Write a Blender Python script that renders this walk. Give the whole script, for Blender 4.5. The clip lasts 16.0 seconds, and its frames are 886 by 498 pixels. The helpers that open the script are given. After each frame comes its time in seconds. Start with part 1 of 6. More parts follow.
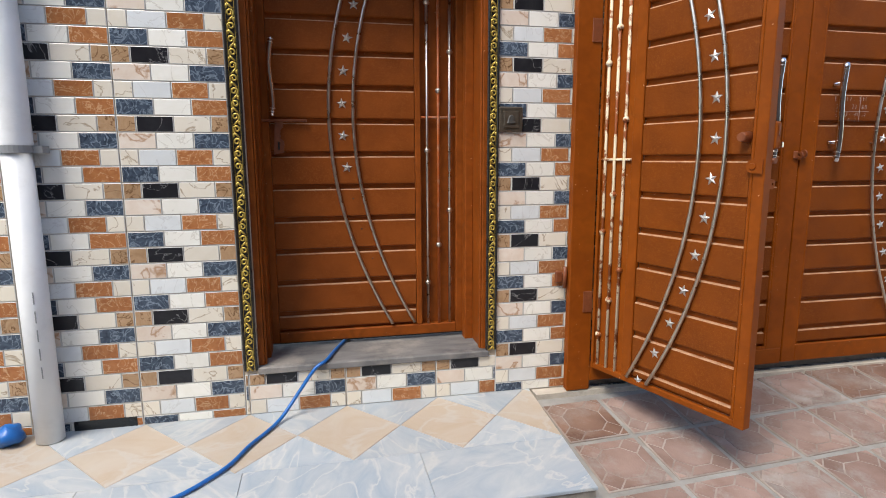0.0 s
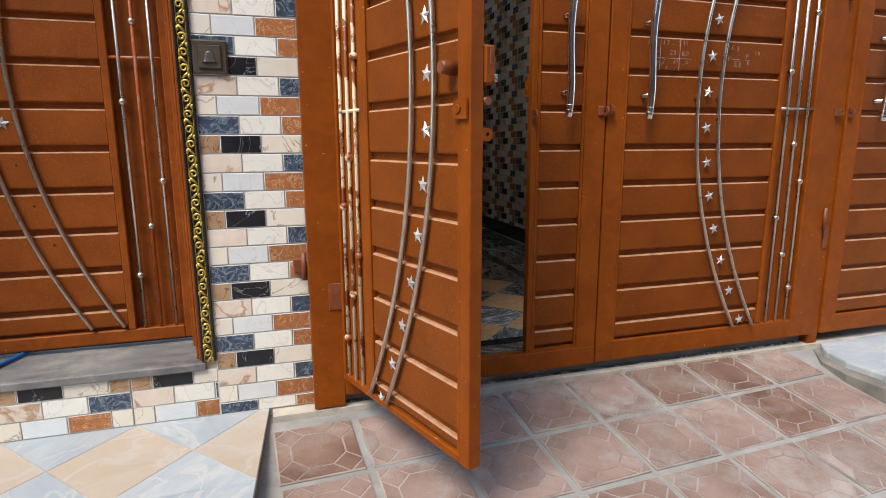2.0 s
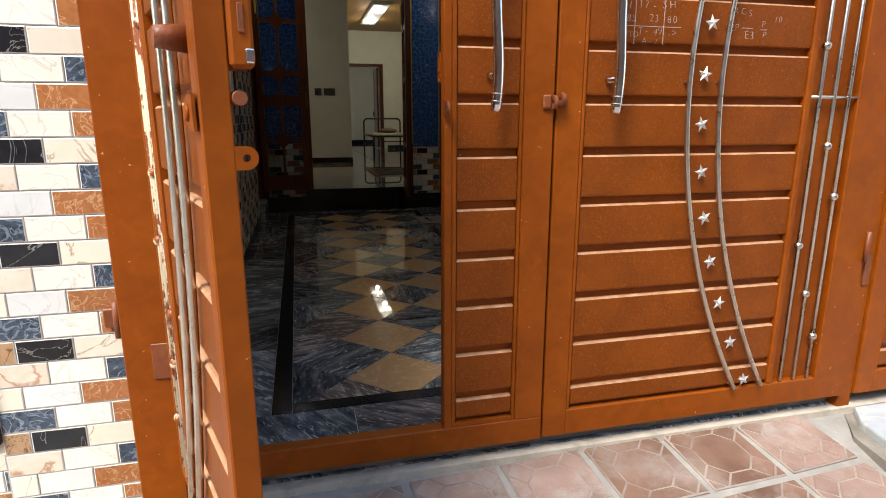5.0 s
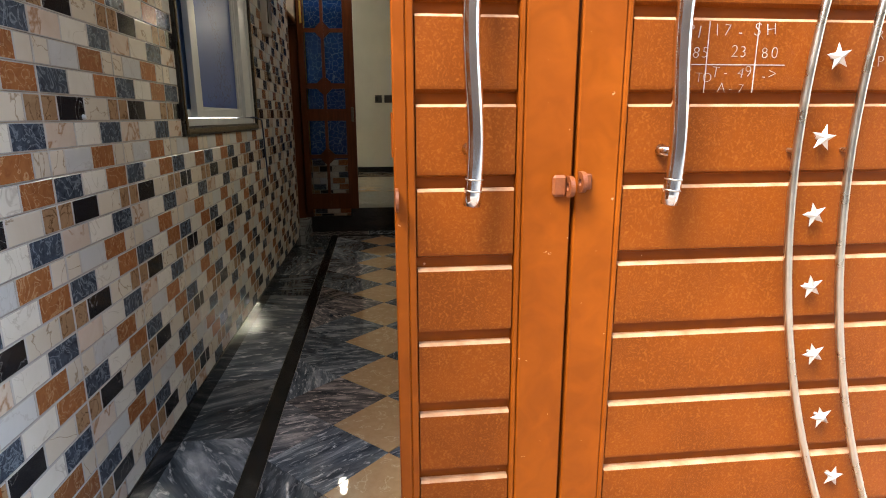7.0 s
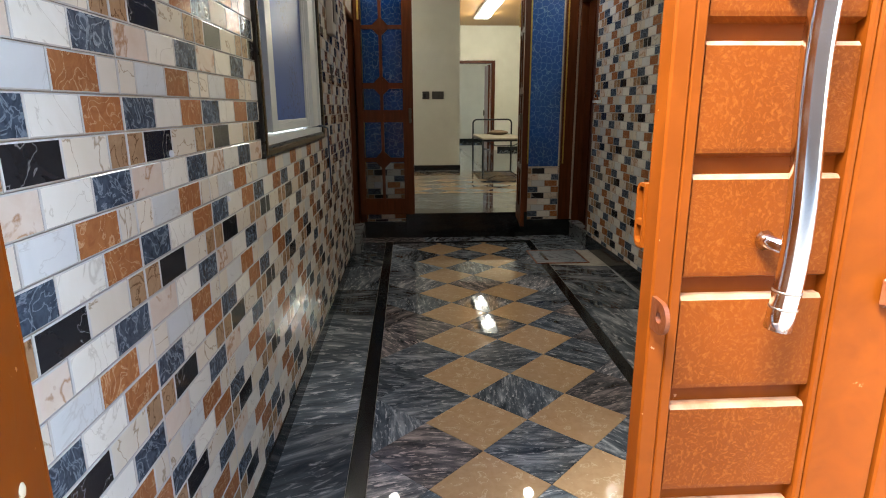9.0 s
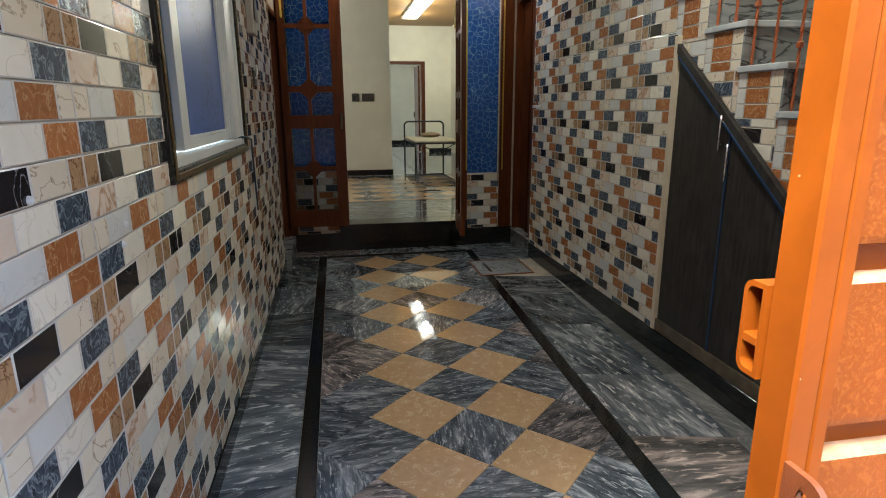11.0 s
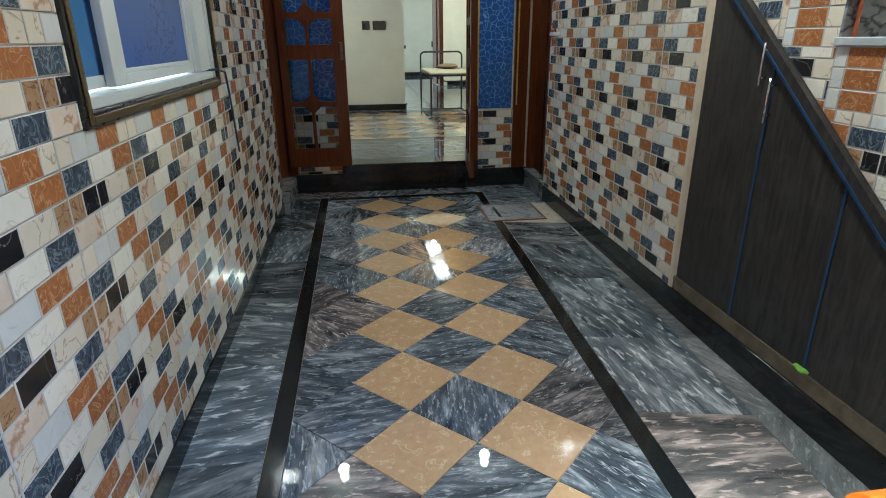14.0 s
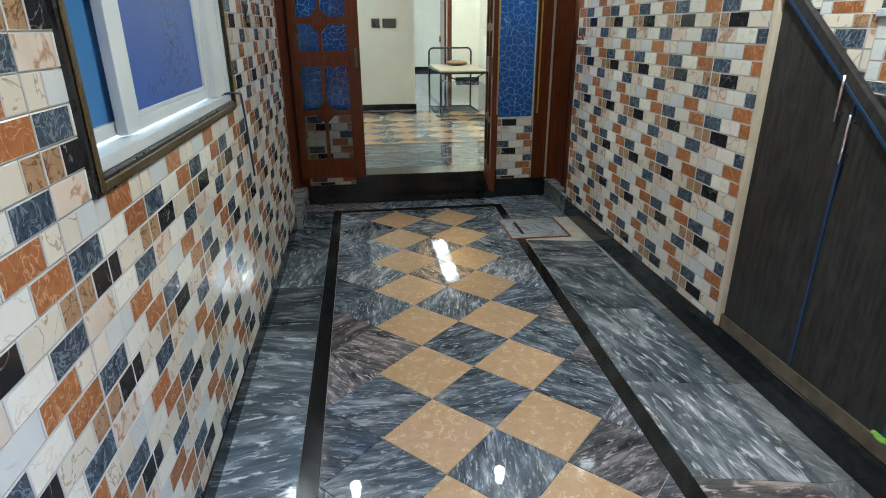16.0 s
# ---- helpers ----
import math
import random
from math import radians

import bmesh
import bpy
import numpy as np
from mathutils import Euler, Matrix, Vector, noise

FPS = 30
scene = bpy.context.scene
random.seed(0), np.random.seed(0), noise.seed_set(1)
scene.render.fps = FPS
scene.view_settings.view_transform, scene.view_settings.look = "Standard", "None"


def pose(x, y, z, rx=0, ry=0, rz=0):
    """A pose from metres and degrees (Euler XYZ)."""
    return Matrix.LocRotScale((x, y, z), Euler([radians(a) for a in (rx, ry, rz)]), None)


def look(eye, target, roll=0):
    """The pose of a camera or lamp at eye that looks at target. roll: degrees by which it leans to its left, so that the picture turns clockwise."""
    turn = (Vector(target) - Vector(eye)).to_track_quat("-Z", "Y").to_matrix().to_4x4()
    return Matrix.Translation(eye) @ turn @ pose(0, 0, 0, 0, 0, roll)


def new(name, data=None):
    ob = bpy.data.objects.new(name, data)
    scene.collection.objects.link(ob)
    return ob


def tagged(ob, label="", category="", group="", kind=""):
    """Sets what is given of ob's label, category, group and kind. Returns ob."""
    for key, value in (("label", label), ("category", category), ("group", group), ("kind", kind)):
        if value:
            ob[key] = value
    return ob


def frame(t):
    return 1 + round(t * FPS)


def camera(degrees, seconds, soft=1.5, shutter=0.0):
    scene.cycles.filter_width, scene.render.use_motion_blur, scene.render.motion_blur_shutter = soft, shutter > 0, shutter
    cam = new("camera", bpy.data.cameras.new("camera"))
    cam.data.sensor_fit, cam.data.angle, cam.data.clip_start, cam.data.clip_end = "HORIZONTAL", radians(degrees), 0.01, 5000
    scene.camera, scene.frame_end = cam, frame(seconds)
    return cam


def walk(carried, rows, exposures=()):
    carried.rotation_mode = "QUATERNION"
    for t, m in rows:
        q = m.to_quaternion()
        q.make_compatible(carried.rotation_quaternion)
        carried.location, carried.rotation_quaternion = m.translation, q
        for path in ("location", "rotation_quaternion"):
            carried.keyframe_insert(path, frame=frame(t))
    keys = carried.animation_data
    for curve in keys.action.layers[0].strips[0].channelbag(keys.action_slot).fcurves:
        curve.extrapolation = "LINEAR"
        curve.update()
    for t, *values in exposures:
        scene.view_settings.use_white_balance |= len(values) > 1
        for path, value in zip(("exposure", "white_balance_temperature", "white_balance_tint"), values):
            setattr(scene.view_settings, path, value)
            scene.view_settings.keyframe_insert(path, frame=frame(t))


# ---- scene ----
cam = camera(75.7, 16.0, soft=1.0)
PATH = [
    (0, (0.109, 0.034, 1.209), (0.528, 1.964, 0.892), -0.2),
    (0.5, (0.38, 0.13, 1.186), (0.939, 2.025, 0.873), -0.3),
    (1, (0.64, 0.227, 1.175), (1.253, 2.1, 0.837), -0.3),
    (1.5, (0.965, 0.24, 1.113), (1.558, 2.115, 0.75), -0.2),
    (2, (1.21, 0.413, 1.088), (1.78, 2.294, 0.716), -0.2),
    (2.5, (1.456, 0.603, 1.095), (1.998, 2.493, 0.731), -0.1),
    (3, (1.764, 0.766, 1.126), (2.296, 2.665, 0.787), -0.1),
    (3.5, (1.81, 0.807, 1.148), (2.323, 2.711, 0.811), 0.0),
    (3.7, (1.787, 0.822, 1.15), (2.294, 2.727, 0.812), 0.1),
    (5.8, (1.983, 1.187, 1.202), (2.387, 3.082, 0.708), -0.7),
    (6, (2.025, 1.271, 1.263), (2.396, 3.176, 0.781), -0.7),
    (6.5, (2.175, 1.454, 1.296), (2.45, 3.382, 0.841), -0.5),
    (7, (2.257, 1.549, 1.35), (2.469, 3.486, 0.898), -0.2),
    (7.5, (2.172, 1.66, 1.351), (2.338, 3.602, 0.904), -0.1),
    (8, (2.026, 1.765, 1.41), (2.149, 3.707, 0.948), 0.1),
    (8.2, (2.004, 1.791, 1.418), (2.102, 3.731, 0.944), -0.2),
    (10.3, (1.946, 2.241, 1.522), (2.151, 4.17, 1.039), -0.4),
    (10.5, (1.939, 2.26, 1.508), (2.176, 4.186, 1.025), -0.4),
    (11, (1.924, 2.292, 1.509), (2.267, 4.202, 1.027), -0.3),
    (11.5, (1.947, 2.277, 1.517), (2.366, 4.174, 1.043), -0.2),
    (12, (1.934, 2.301, 1.517), (2.367, 4.198, 1.054), -0.2),
    (12.5, (1.924, 2.345, 1.525), (2.335, 4.247, 1.064), -0.2),
    (13, (2.0, 2.443, 1.528), (2.331, 4.355, 1.043), -0.4),
    (13.5, (2.118, 2.571, 1.54), (2.378, 4.469, 0.964), -0.6),
    (14, (2.129, 2.6, 1.496), (2.382, 4.457, 0.799), -0.5),
    (14.5, (2.073, 2.71, 1.481), (2.343, 4.508, 0.648), -0.3),
    (15, (2.036, 2.785, 1.489), (2.298, 4.57, 0.625), -0.4),
    (15.5, (2.039, 2.848, 1.561), (2.295, 4.658, 0.752), -0.4),
    (16, (2.017, 2.901, 1.639), (2.263, 4.747, 0.911), -0.3),
]
EXPOSURES = [(0.0, 0.94, 6900, 9), (2.0, 1.04, 6800, 8), (2.9, 1.24, 6800, 9), (3.5, 1.5, 6900, 8), (6.0, 1.82, 7300, 8), (6.5, 2.45, 7350, 8), (7.0, 2.7, 7400, 7), (8.2, 3.16, 7000, 6), (10.3, 3.45, 6500, 4),
             (12.5, 3.65, 6000, -1), (13.0, 3.78, 5700, -2), (13.5, 3.92, 5600, -4), (14.5, 4.18, 5600, -4), (16.0, 4.44, 5500, -3)]
SKY, SUN = 0.165, 1.9
HALL, FRONT_FILL, ROOM, BULB, CORRIDOR_FILL = 8.8, 7.2, 2.4, 1.05, 3.0
LEFT_U0, LEFT_TOP, RIGHT_U0, RIGHT_TOP = 3.197, 1.487, 2.017, 1.482
walk(cam, [(t, look(eye, target, roll)) for t, eye, target, roll in PATH], EXPOSURES)


# ---- world, sun, lamps ----
world = bpy.data.worlds.new("sky")
scene.world = world
world.use_nodes = True
wn = world.node_tree.nodes
sky = wn.new("ShaderNodeTexSky")
sky.sky_type = "NISHITA"
sky.sun_disc = False
sky.sun_elevation, sky.sun_rotation = radians(55), radians(228)
world.node_tree.links.new(sky.outputs[0], wn["Background"].inputs[0])
wn["Background"].inputs[1].default_value = SKY

sun = new("sun", bpy.data.lights.new("sun", "SUN"))
sun.data.energy, sun.data.angle, sun.data.color = SUN, radians(25), (1.0, 0.96, 0.9)
sun.matrix_basis = look((-2.6, -1.0, 8), (1.6, 2.6, 0.0))


def lamp(name, place, target, kind, watts, size, colour, size_y=None):
    ob = new(name, bpy.data.lights.new(name, kind))
    ob.data.energy, ob.data.color = watts, colour
    if kind == "AREA":
        ob.data.size = size
        if size_y:
            ob.data.shape, ob.data.size_y = "RECTANGLE", size_y
    else:
        ob.data.shadow_soft_size = size
    ob.matrix_basis = look(place, target)
    return ob


# ---- materials ----
def nodes_of(name):
    m = bpy.data.materials.new(name)
    m.use_nodes = True
    return m, m.node_tree.nodes, m.node_tree.links, m.node_tree.nodes["Principled BSDF"]


def ramp(n, stops):
    r = n.new("ShaderNodeValToRGB")
    e = r.color_ramp.elements
    while len(e) < len(stops):
        e.new(0.5)
    for el, (p, c) in zip(e, stops):
        el.position, el.color = p, (*c, 1)
    return r


def piece_random(n, l):
    """A number from 0 to 1 for each piece, be it an object or an island of a mesh."""
    info, geo, add = n.new("ShaderNodeObjectInfo"), n.new("ShaderNodeNewGeometry"), n.new("ShaderNodeMath")
    add.operation = "ADD"
    l.new(info.outputs["Random"], add.inputs[0])
    l.new(geo.outputs["Random Per Island"], add.inputs[1])
    fr = n.new("ShaderNodeMath")
    fr.operation = "FRACT"
    l.new(add.outputs[0], fr.inputs[0])
    return fr.outputs[0]


def surface(name, low, high, scale=6.0, rough=0.5, metal=0.0, bump=0.05, fine=90.0, dirt=None, dirt_amount=0.3, rough_var=0.12,
            vary=0.0, coat=0.0, stretch=(1, 1, 1), detail=6.0, bump_distance=0.004, spec=0.5, dirt_from=0.5):
    """A surface mottled between two colours, with fine relief, and dirt in patches."""
    m, n, l, b = nodes_of(name)
    tc = n.new("ShaderNodeTexCoord")
    mp = n.new("ShaderNodeMapping")
    mp.inputs["Scale"].default_value = stretch
    geo = n.new("ShaderNodeNewGeometry")
    l.new(geo.outputs["Position"], mp.inputs["Vector"])
    big = n.new("ShaderNodeTexNoise")
    big.inputs["Scale"].default_value, big.inputs["Detail"].default_value = scale, detail
    l.new(mp.outputs[0], big.inputs["Vector"])
    r = ramp(n, [(0.3, low), (0.7, high)])
    l.new(big.outputs["Fac"], r.inputs[0])
    colour = r.outputs[0]
    if dirt:
        patch = n.new("ShaderNodeTexNoise")
        patch.inputs["Scale"].default_value, patch.inputs["Detail"].default_value, patch.inputs["Roughness"].default_value = scale * 0.6, 9, 0.72
        l.new(geo.outputs["Position"], patch.inputs["Vector"])
        pr = ramp(n, [(dirt_from, (0, 0, 0)), (dirt_from + (0.18 if dirt_from == 0.5 else 0.04), (dirt_amount,) * 3)])
        l.new(patch.outputs["Fac"], pr.inputs[0])
        mix = n.new("ShaderNodeMixRGB")
        mix.inputs[2].default_value = (*dirt, 1)
        l.new(pr.outputs[0], mix.inputs[0])
        l.new(colour, mix.inputs[1])
        colour = mix.outputs[0]
    if vary:
        hsv, mr = n.new("ShaderNodeHueSaturation"), n.new("ShaderNodeMapRange")
        mr.inputs["To Min"].default_value, mr.inputs["To Max"].default_value = 1 - vary, 1 + vary
        l.new(piece_random(n, l), mr.inputs["Value"])
        l.new(mr.outputs[0], hsv.inputs["Value"])
        l.new(colour, hsv.inputs["Color"])
        colour = hsv.outputs[0]
    l.new(colour, b.inputs["Base Color"])
    small = n.new("ShaderNodeTexNoise")
    small.inputs["Scale"].default_value, small.inputs["Detail"].default_value = fine, 4
    l.new(mp.outputs[0], small.inputs["Vector"])
    rr = n.new("ShaderNodeMapRange")
    rr.inputs["To Min"].default_value, rr.inputs["To Max"].default_value = max(0.02, rough - rough_var), min(1, rough + rough_var)
    l.new(big.outputs["Fac"], rr.inputs["Value"])
    l.new(rr.outputs[0], b.inputs["Roughness"])
    if bump:
        bp = n.new("ShaderNodeBump")
        bp.inputs["Strength"].default_value, bp.inputs["Distance"].default_value = bump, bump_distance
        l.new(small.outputs["Fac"], bp.inputs["Height"])
        l.new(bp.outputs[0], b.inputs["Normal"])
    b.inputs["Metallic"].default_value = metal
    b.inputs["Coat Weight"].default_value = coat
    b.inputs["Specular IOR Level"].default_value = spec
    return m


def veined(name, base, vein, scale=7.0, sharp=0.04, rough=0.12, second=None, along=None, vary=0.06, distort=2.2, width=0.5, bump=0.0, turn=True):
    """Polished stone or printed stone: cloudy ground with thin veins; along: streaks in one direction, turned piece by piece."""
    m, n, l, b = nodes_of(name)
    geo = n.new("ShaderNodeNewGeometry")
    rnd = piece_random(n, l)
    shift = n.new("ShaderNodeVectorMath")
    shift.operation = "ADD"
    sc = n.new("ShaderNodeMath")
    sc.operation, sc.inputs[1].default_value = "MULTIPLY", 37.0
    l.new(rnd, sc.inputs[0])
    l.new(geo.outputs["Position"], shift.inputs[0])
    l.new(sc.outputs[0], shift.inputs[1])
    vec = shift.outputs[0]
    if along:
        rot = n.new("ShaderNodeVectorRotate")
        rot.rotation_type = "Z_AXIS"
        if turn:
            an = n.new("ShaderNodeMath")
            an.operation, an.inputs[1].default_value = "MULTIPLY", 12.566
            l.new(rnd, an.inputs[0])
            l.new(an.outputs[0], rot.inputs["Angle"])
        l.new(vec, rot.inputs["Vector"])
        mp = n.new("ShaderNodeMapping")
        mp.inputs["Scale"].default_value = along
        l.new(rot.outputs[0], mp.inputs["Vector"])
        vec = mp.outputs[0]
    cloud = n.new("ShaderNodeTexNoise")
    cloud.inputs["Scale"].default_value, cloud.inputs["Detail"].default_value, cloud.inputs["Distortion"].default_value = scale, 8, distort
    cloud.inputs["Roughness"].default_value = 0.62
    l.new(vec, cloud.inputs["Vector"])
    r = ramp(n, [(0.3, base), (0.72, second or tuple(min(1, c * 1.35) for c in base))])
    l.new(cloud.outputs["Fac"], r.inputs[0])
    line = n.new("ShaderNodeTexNoise")
    line.inputs["Scale"].default_value, line.inputs["Detail"].default_value, line.inputs["Distortion"].default_value = scale * 0.8, 5, distort * 0.8
    l.new(vec, line.inputs["Vector"])
    lr = ramp(n, [(width - sharp, (0, 0, 0)), (width, (1, 1, 1)), (width + sharp, (0, 0, 0))])
    l.new(line.outputs["Fac"], lr.inputs[0])
    mix = n.new("ShaderNodeMixRGB")
    mix.inputs[2].default_value = (*vein, 1)
    l.new(lr.outputs[0], mix.inputs[0])
    l.new(r.outputs[0], mix.inputs[1])
    hsv, mr = n.new("ShaderNodeHueSaturation"), n.new("ShaderNodeMapRange")
    mr.inputs["To Min"].default_value, mr.inputs["To Max"].default_value = 1 - vary, 1 + vary
    l.new(rnd, mr.inputs["Value"])
    l.new(mr.outputs[0], hsv.inputs["Value"])
    l.new(mix.outputs[0], hsv.inputs["Color"])
    l.new(hsv.outputs[0], b.inputs["Base Color"])
    b.inputs["Roughness"].default_value = rough
    if bump:
        bp = n.new("ShaderNodeBump")
        bp.inputs["Strength"].default_value, bp.inputs["Distance"].default_value = bump, 0.003
        l.new(cloud.outputs["Fac"], bp.inputs["Height"])
        l.new(bp.outputs[0], b.inputs["Normal"])
    return m


def streaked(name, dark, mid, light, fleck, rough=0.008, size=1.0):
    """Slate-grey marble: stretched bands and fine flecks, turned and toned piece by piece, a few pieces brownish."""
    m, n, l, b = nodes_of(name)
    geo, rnd = n.new("ShaderNodeNewGeometry"), piece_random(n, l)

    def maths(op, a, k):
        q = n.new("ShaderNodeMath")
        q.operation, q.inputs[1].default_value = op, k
        l.new(a, q.inputs[0])
        return q.outputs[0]

    shift = n.new("ShaderNodeVectorMath")
    shift.operation = "ADD"
    l.new(geo.outputs["Position"], shift.inputs[0])
    l.new(maths("MULTIPLY", rnd, 41.0), shift.inputs[1])
    rot = n.new("ShaderNodeVectorRotate")
    rot.rotation_type = "Z_AXIS"
    l.new(shift.outputs[0], rot.inputs["Vector"])
    l.new(maths("MULTIPLY", rnd, 25.0), rot.inputs["Angle"])

    def noise(stretch, scale, detail, rough_, distort):
        mp, t = n.new("ShaderNodeMapping"), n.new("ShaderNodeTexNoise")
        mp.inputs["Scale"].default_value = stretch
        l.new(rot.outputs[0], mp.inputs["Vector"])
        l.new(mp.outputs[0], t.inputs["Vector"])
        t.inputs["Scale"].default_value, t.inputs["Detail"].default_value, t.inputs["Roughness"].default_value, t.inputs["Distortion"].default_value = scale, detail, rough_, distort
        return t.outputs["Fac"]

    band = ramp(n, [(0.34, dark), (0.52, mid), (0.7, light)])
    l.new(noise((6.0, 1.3, 1), 3.2 * size, 9, 0.66, 0.5), band.inputs[0])
    fr = ramp(n, [(0.55, (0, 0, 0)), (0.68, (0.75, 0.75, 0.75))])
    l.new(noise((4.0, 1.0, 1), 17 * size, 5, 0.6, 0.7), fr.inputs[0])
    mix = n.new("ShaderNodeMixRGB")
    mix.inputs[2].default_value = (*fleck, 1)
    l.new(fr.outputs[0], mix.inputs[0])
    l.new(band.outputs[0], mix.inputs[1])
    brown = n.new("ShaderNodeMixRGB")
    brown.blend_type = "MULTIPLY"
    brown.inputs[2].default_value = (1.25, 0.95, 0.8, 1)
    bf = ramp(n, [(0.6, (0, 0, 0)), (0.9, (1, 1, 1))])
    l.new(maths("FRACT", maths("MULTIPLY", rnd, 13.7), 0), bf.inputs[0])
    l.new(bf.outputs[0], brown.inputs[0])
    l.new(mix.outputs[0], brown.inputs[1])
    hsv, mr = n.new("ShaderNodeHueSaturation"), n.new("ShaderNodeMapRange")
    mr.inputs["To Min"].default_value, mr.inputs["To Max"].default_value = 0.6, 1.6
    l.new(maths("FRACT", maths("MULTIPLY", rnd, 7.3), 0), mr.inputs["Value"])
    l.new(mr.outputs[0], hsv.inputs["Value"])
    l.new(brown.outputs[0], hsv.inputs["Color"])
    l.new(hsv.outputs[0], b.inputs["Base Color"])
    b.inputs["Roughness"].default_value, b.inputs["Specular IOR Level"].default_value = rough, 0.32
    return m


def frosted_paint(name, low, high, fleck):
    """Crystal-finish enamel: ray-like flecks round scattered centres, with rubbed darker and lighter patches."""
    m, n, l, b = nodes_of(name)
    geo = n.new("ShaderNodeNewGeometry")

    def maths(op, a, c):
        q = n.new("ShaderNodeMath")
        q.operation = op
        l.new(a, q.inputs[0])
        if isinstance(c, float):
            q.inputs[1].default_value = c
        else:
            l.new(c, q.inputs[1])
        return q.outputs[0]

    v = n.new("ShaderNodeTexVoronoi")
    v.inputs["Scale"].default_value = 11
    l.new(geo.outputs["Position"], v.inputs["Vector"])
    off, parts = n.new("ShaderNodeVectorMath"), n.new("ShaderNodeSeparateXYZ")
    off.operation = "SUBTRACT"
    l.new(geo.outputs["Position"], off.inputs[0])
    l.new(v.outputs["Position"], off.inputs[1])
    l.new(off.outputs[0], parts.inputs[0])
    side = maths("SUBTRACT", parts.outputs[0], parts.outputs[1])
    angle = maths("ARCTAN2", side, parts.outputs[2])
    reach = maths("SQRT", maths("ADD", maths("MULTIPLY", side, side), maths("MULTIPLY", parts.outputs[2], parts.outputs[2])), 0.5)
    rays = n.new("ShaderNodeCombineXYZ")
    l.new(maths("MULTIPLY", angle, 3.2), rays.inputs[0])
    l.new(maths("MULTIPLY", reach, 55.0), rays.inputs[1])
    l.new(v.outputs["Distance"], rays.inputs[2])
    ray = n.new("ShaderNodeTexNoise")
    ray.inputs["Scale"].default_value, ray.inputs["Detail"].default_value, ray.inputs["Distortion"].default_value = 3.0, 5, 0.7
    l.new(rays.outputs[0], ray.inputs["Vector"])
    big = n.new("ShaderNodeTexNoise")
    big.inputs["Scale"].default_value, big.inputs["Detail"].default_value = 7, 7
    l.new(geo.outputs["Position"], big.inputs["Vector"])
    r = ramp(n, [(0.32, low), (0.68, high)])
    l.new(big.outputs["Fac"], r.inputs[0])
    fr = ramp(n, [(0.5, (0, 0, 0)), (0.74, (0.7, 0.7, 0.7))])
    l.new(ray.outputs["Fac"], fr.inputs[0])
    mix = n.new("ShaderNodeMixRGB")
    mix.inputs[2].default_value = (*fleck, 1)
    l.new(fr.outputs[0], mix.inputs[0])
    l.new(r.outputs[0], mix.inputs[1])
    l.new(mix.outputs[0], b.inputs["Base Color"])
    bp = n.new("ShaderNodeBump")
    bp.inputs["Strength"].default_value, bp.inputs["Distance"].default_value = 0.35, 0.0015
    l.new(ray.outputs["Fac"], bp.inputs["Height"])
    l.new(bp.outputs[0], b.inputs["Normal"])
    b.inputs["Roughness"].default_value, b.inputs["Specular IOR Level"].default_value = 0.48, 0.15
    return m


def gate_paint(name, low, high, relief=0.5):
    """Brush-painted enamel with faint brush marks and small chips."""
    m, n, l, b = nodes_of(name)
    geo = n.new("ShaderNodeNewGeometry")
    big = n.new("ShaderNodeTexNoise")
    big.inputs["Scale"].default_value, big.inputs["Detail"].default_value = 5, 7
    l.new(geo.outputs["Position"], big.inputs["Vector"])
    r = ramp(n, [(0.3, low), (0.7, high)])
    l.new(big.outputs["Fac"], r.inputs[0])
    chip = n.new("ShaderNodeTexNoise")
    chip.inputs["Scale"].default_value, chip.inputs["Detail"].default_value = 60, 3
    l.new(geo.outputs["Position"], chip.inputs["Vector"])
    cr = ramp(n, [(0.735, (0, 0, 0)), (0.75, (0.8, 0.8, 0.8))])
    l.new(chip.outputs["Fac"], cr.inputs[0])
    mix = n.new("ShaderNodeMixRGB")
    mix.inputs[2].default_value = (0.55, 0.3, 0.17, 1)
    l.new(cr.outputs[0], mix.inputs[0])
    l.new(r.outputs[0], mix.inputs[1])
    crack = n.new("ShaderNodeTexNoise")
    crack.inputs["Scale"].default_value, crack.inputs["Detail"].default_value, crack.inputs["Distortion"].default_value = 48 if relief > 0.3 else 14, 6, 5.0 if relief > 0.3 else 1.0
    l.new(geo.outputs["Position"], crack.inputs["Vector"])
    tone, tr = n.new("ShaderNodeHueSaturation"), n.new("ShaderNodeMapRange")
    tr.inputs["From Min"].default_value, tr.inputs["From Max"].default_value = 0.35, 0.68
    tr.inputs["To Min"].default_value, tr.inputs["To Max"].default_value = 1 - 0.4 * relief, 1 + 0.6 * relief
    l.new(crack.outputs["Fac"], tr.inputs["Value"])
    l.new(tr.outputs[0], tone.inputs["Value"])
    l.new(mix.outputs[0], tone.inputs["Color"])
    l.new(tone.outputs[0], b.inputs["Base Color"])
    bp = n.new("ShaderNodeBump")
    bp.inputs["Strength"].default_value, bp.inputs["Distance"].default_value = relief, 0.0025
    l.new(crack.outputs["Fac"], bp.inputs["Height"])
    l.new(bp.outputs[0], b.inputs["Normal"])
    mr = n.new("ShaderNodeMapRange")
    mr.inputs["To Min"].default_value, mr.inputs["To Max"].default_value = 0.36, 0.6
    b.inputs["Specular IOR Level"].default_value = 0.17
    l.new(crack.outputs["Fac"], mr.inputs["Value"])
    l.new(mr.outputs[0], b.inputs["Roughness"])
    return m


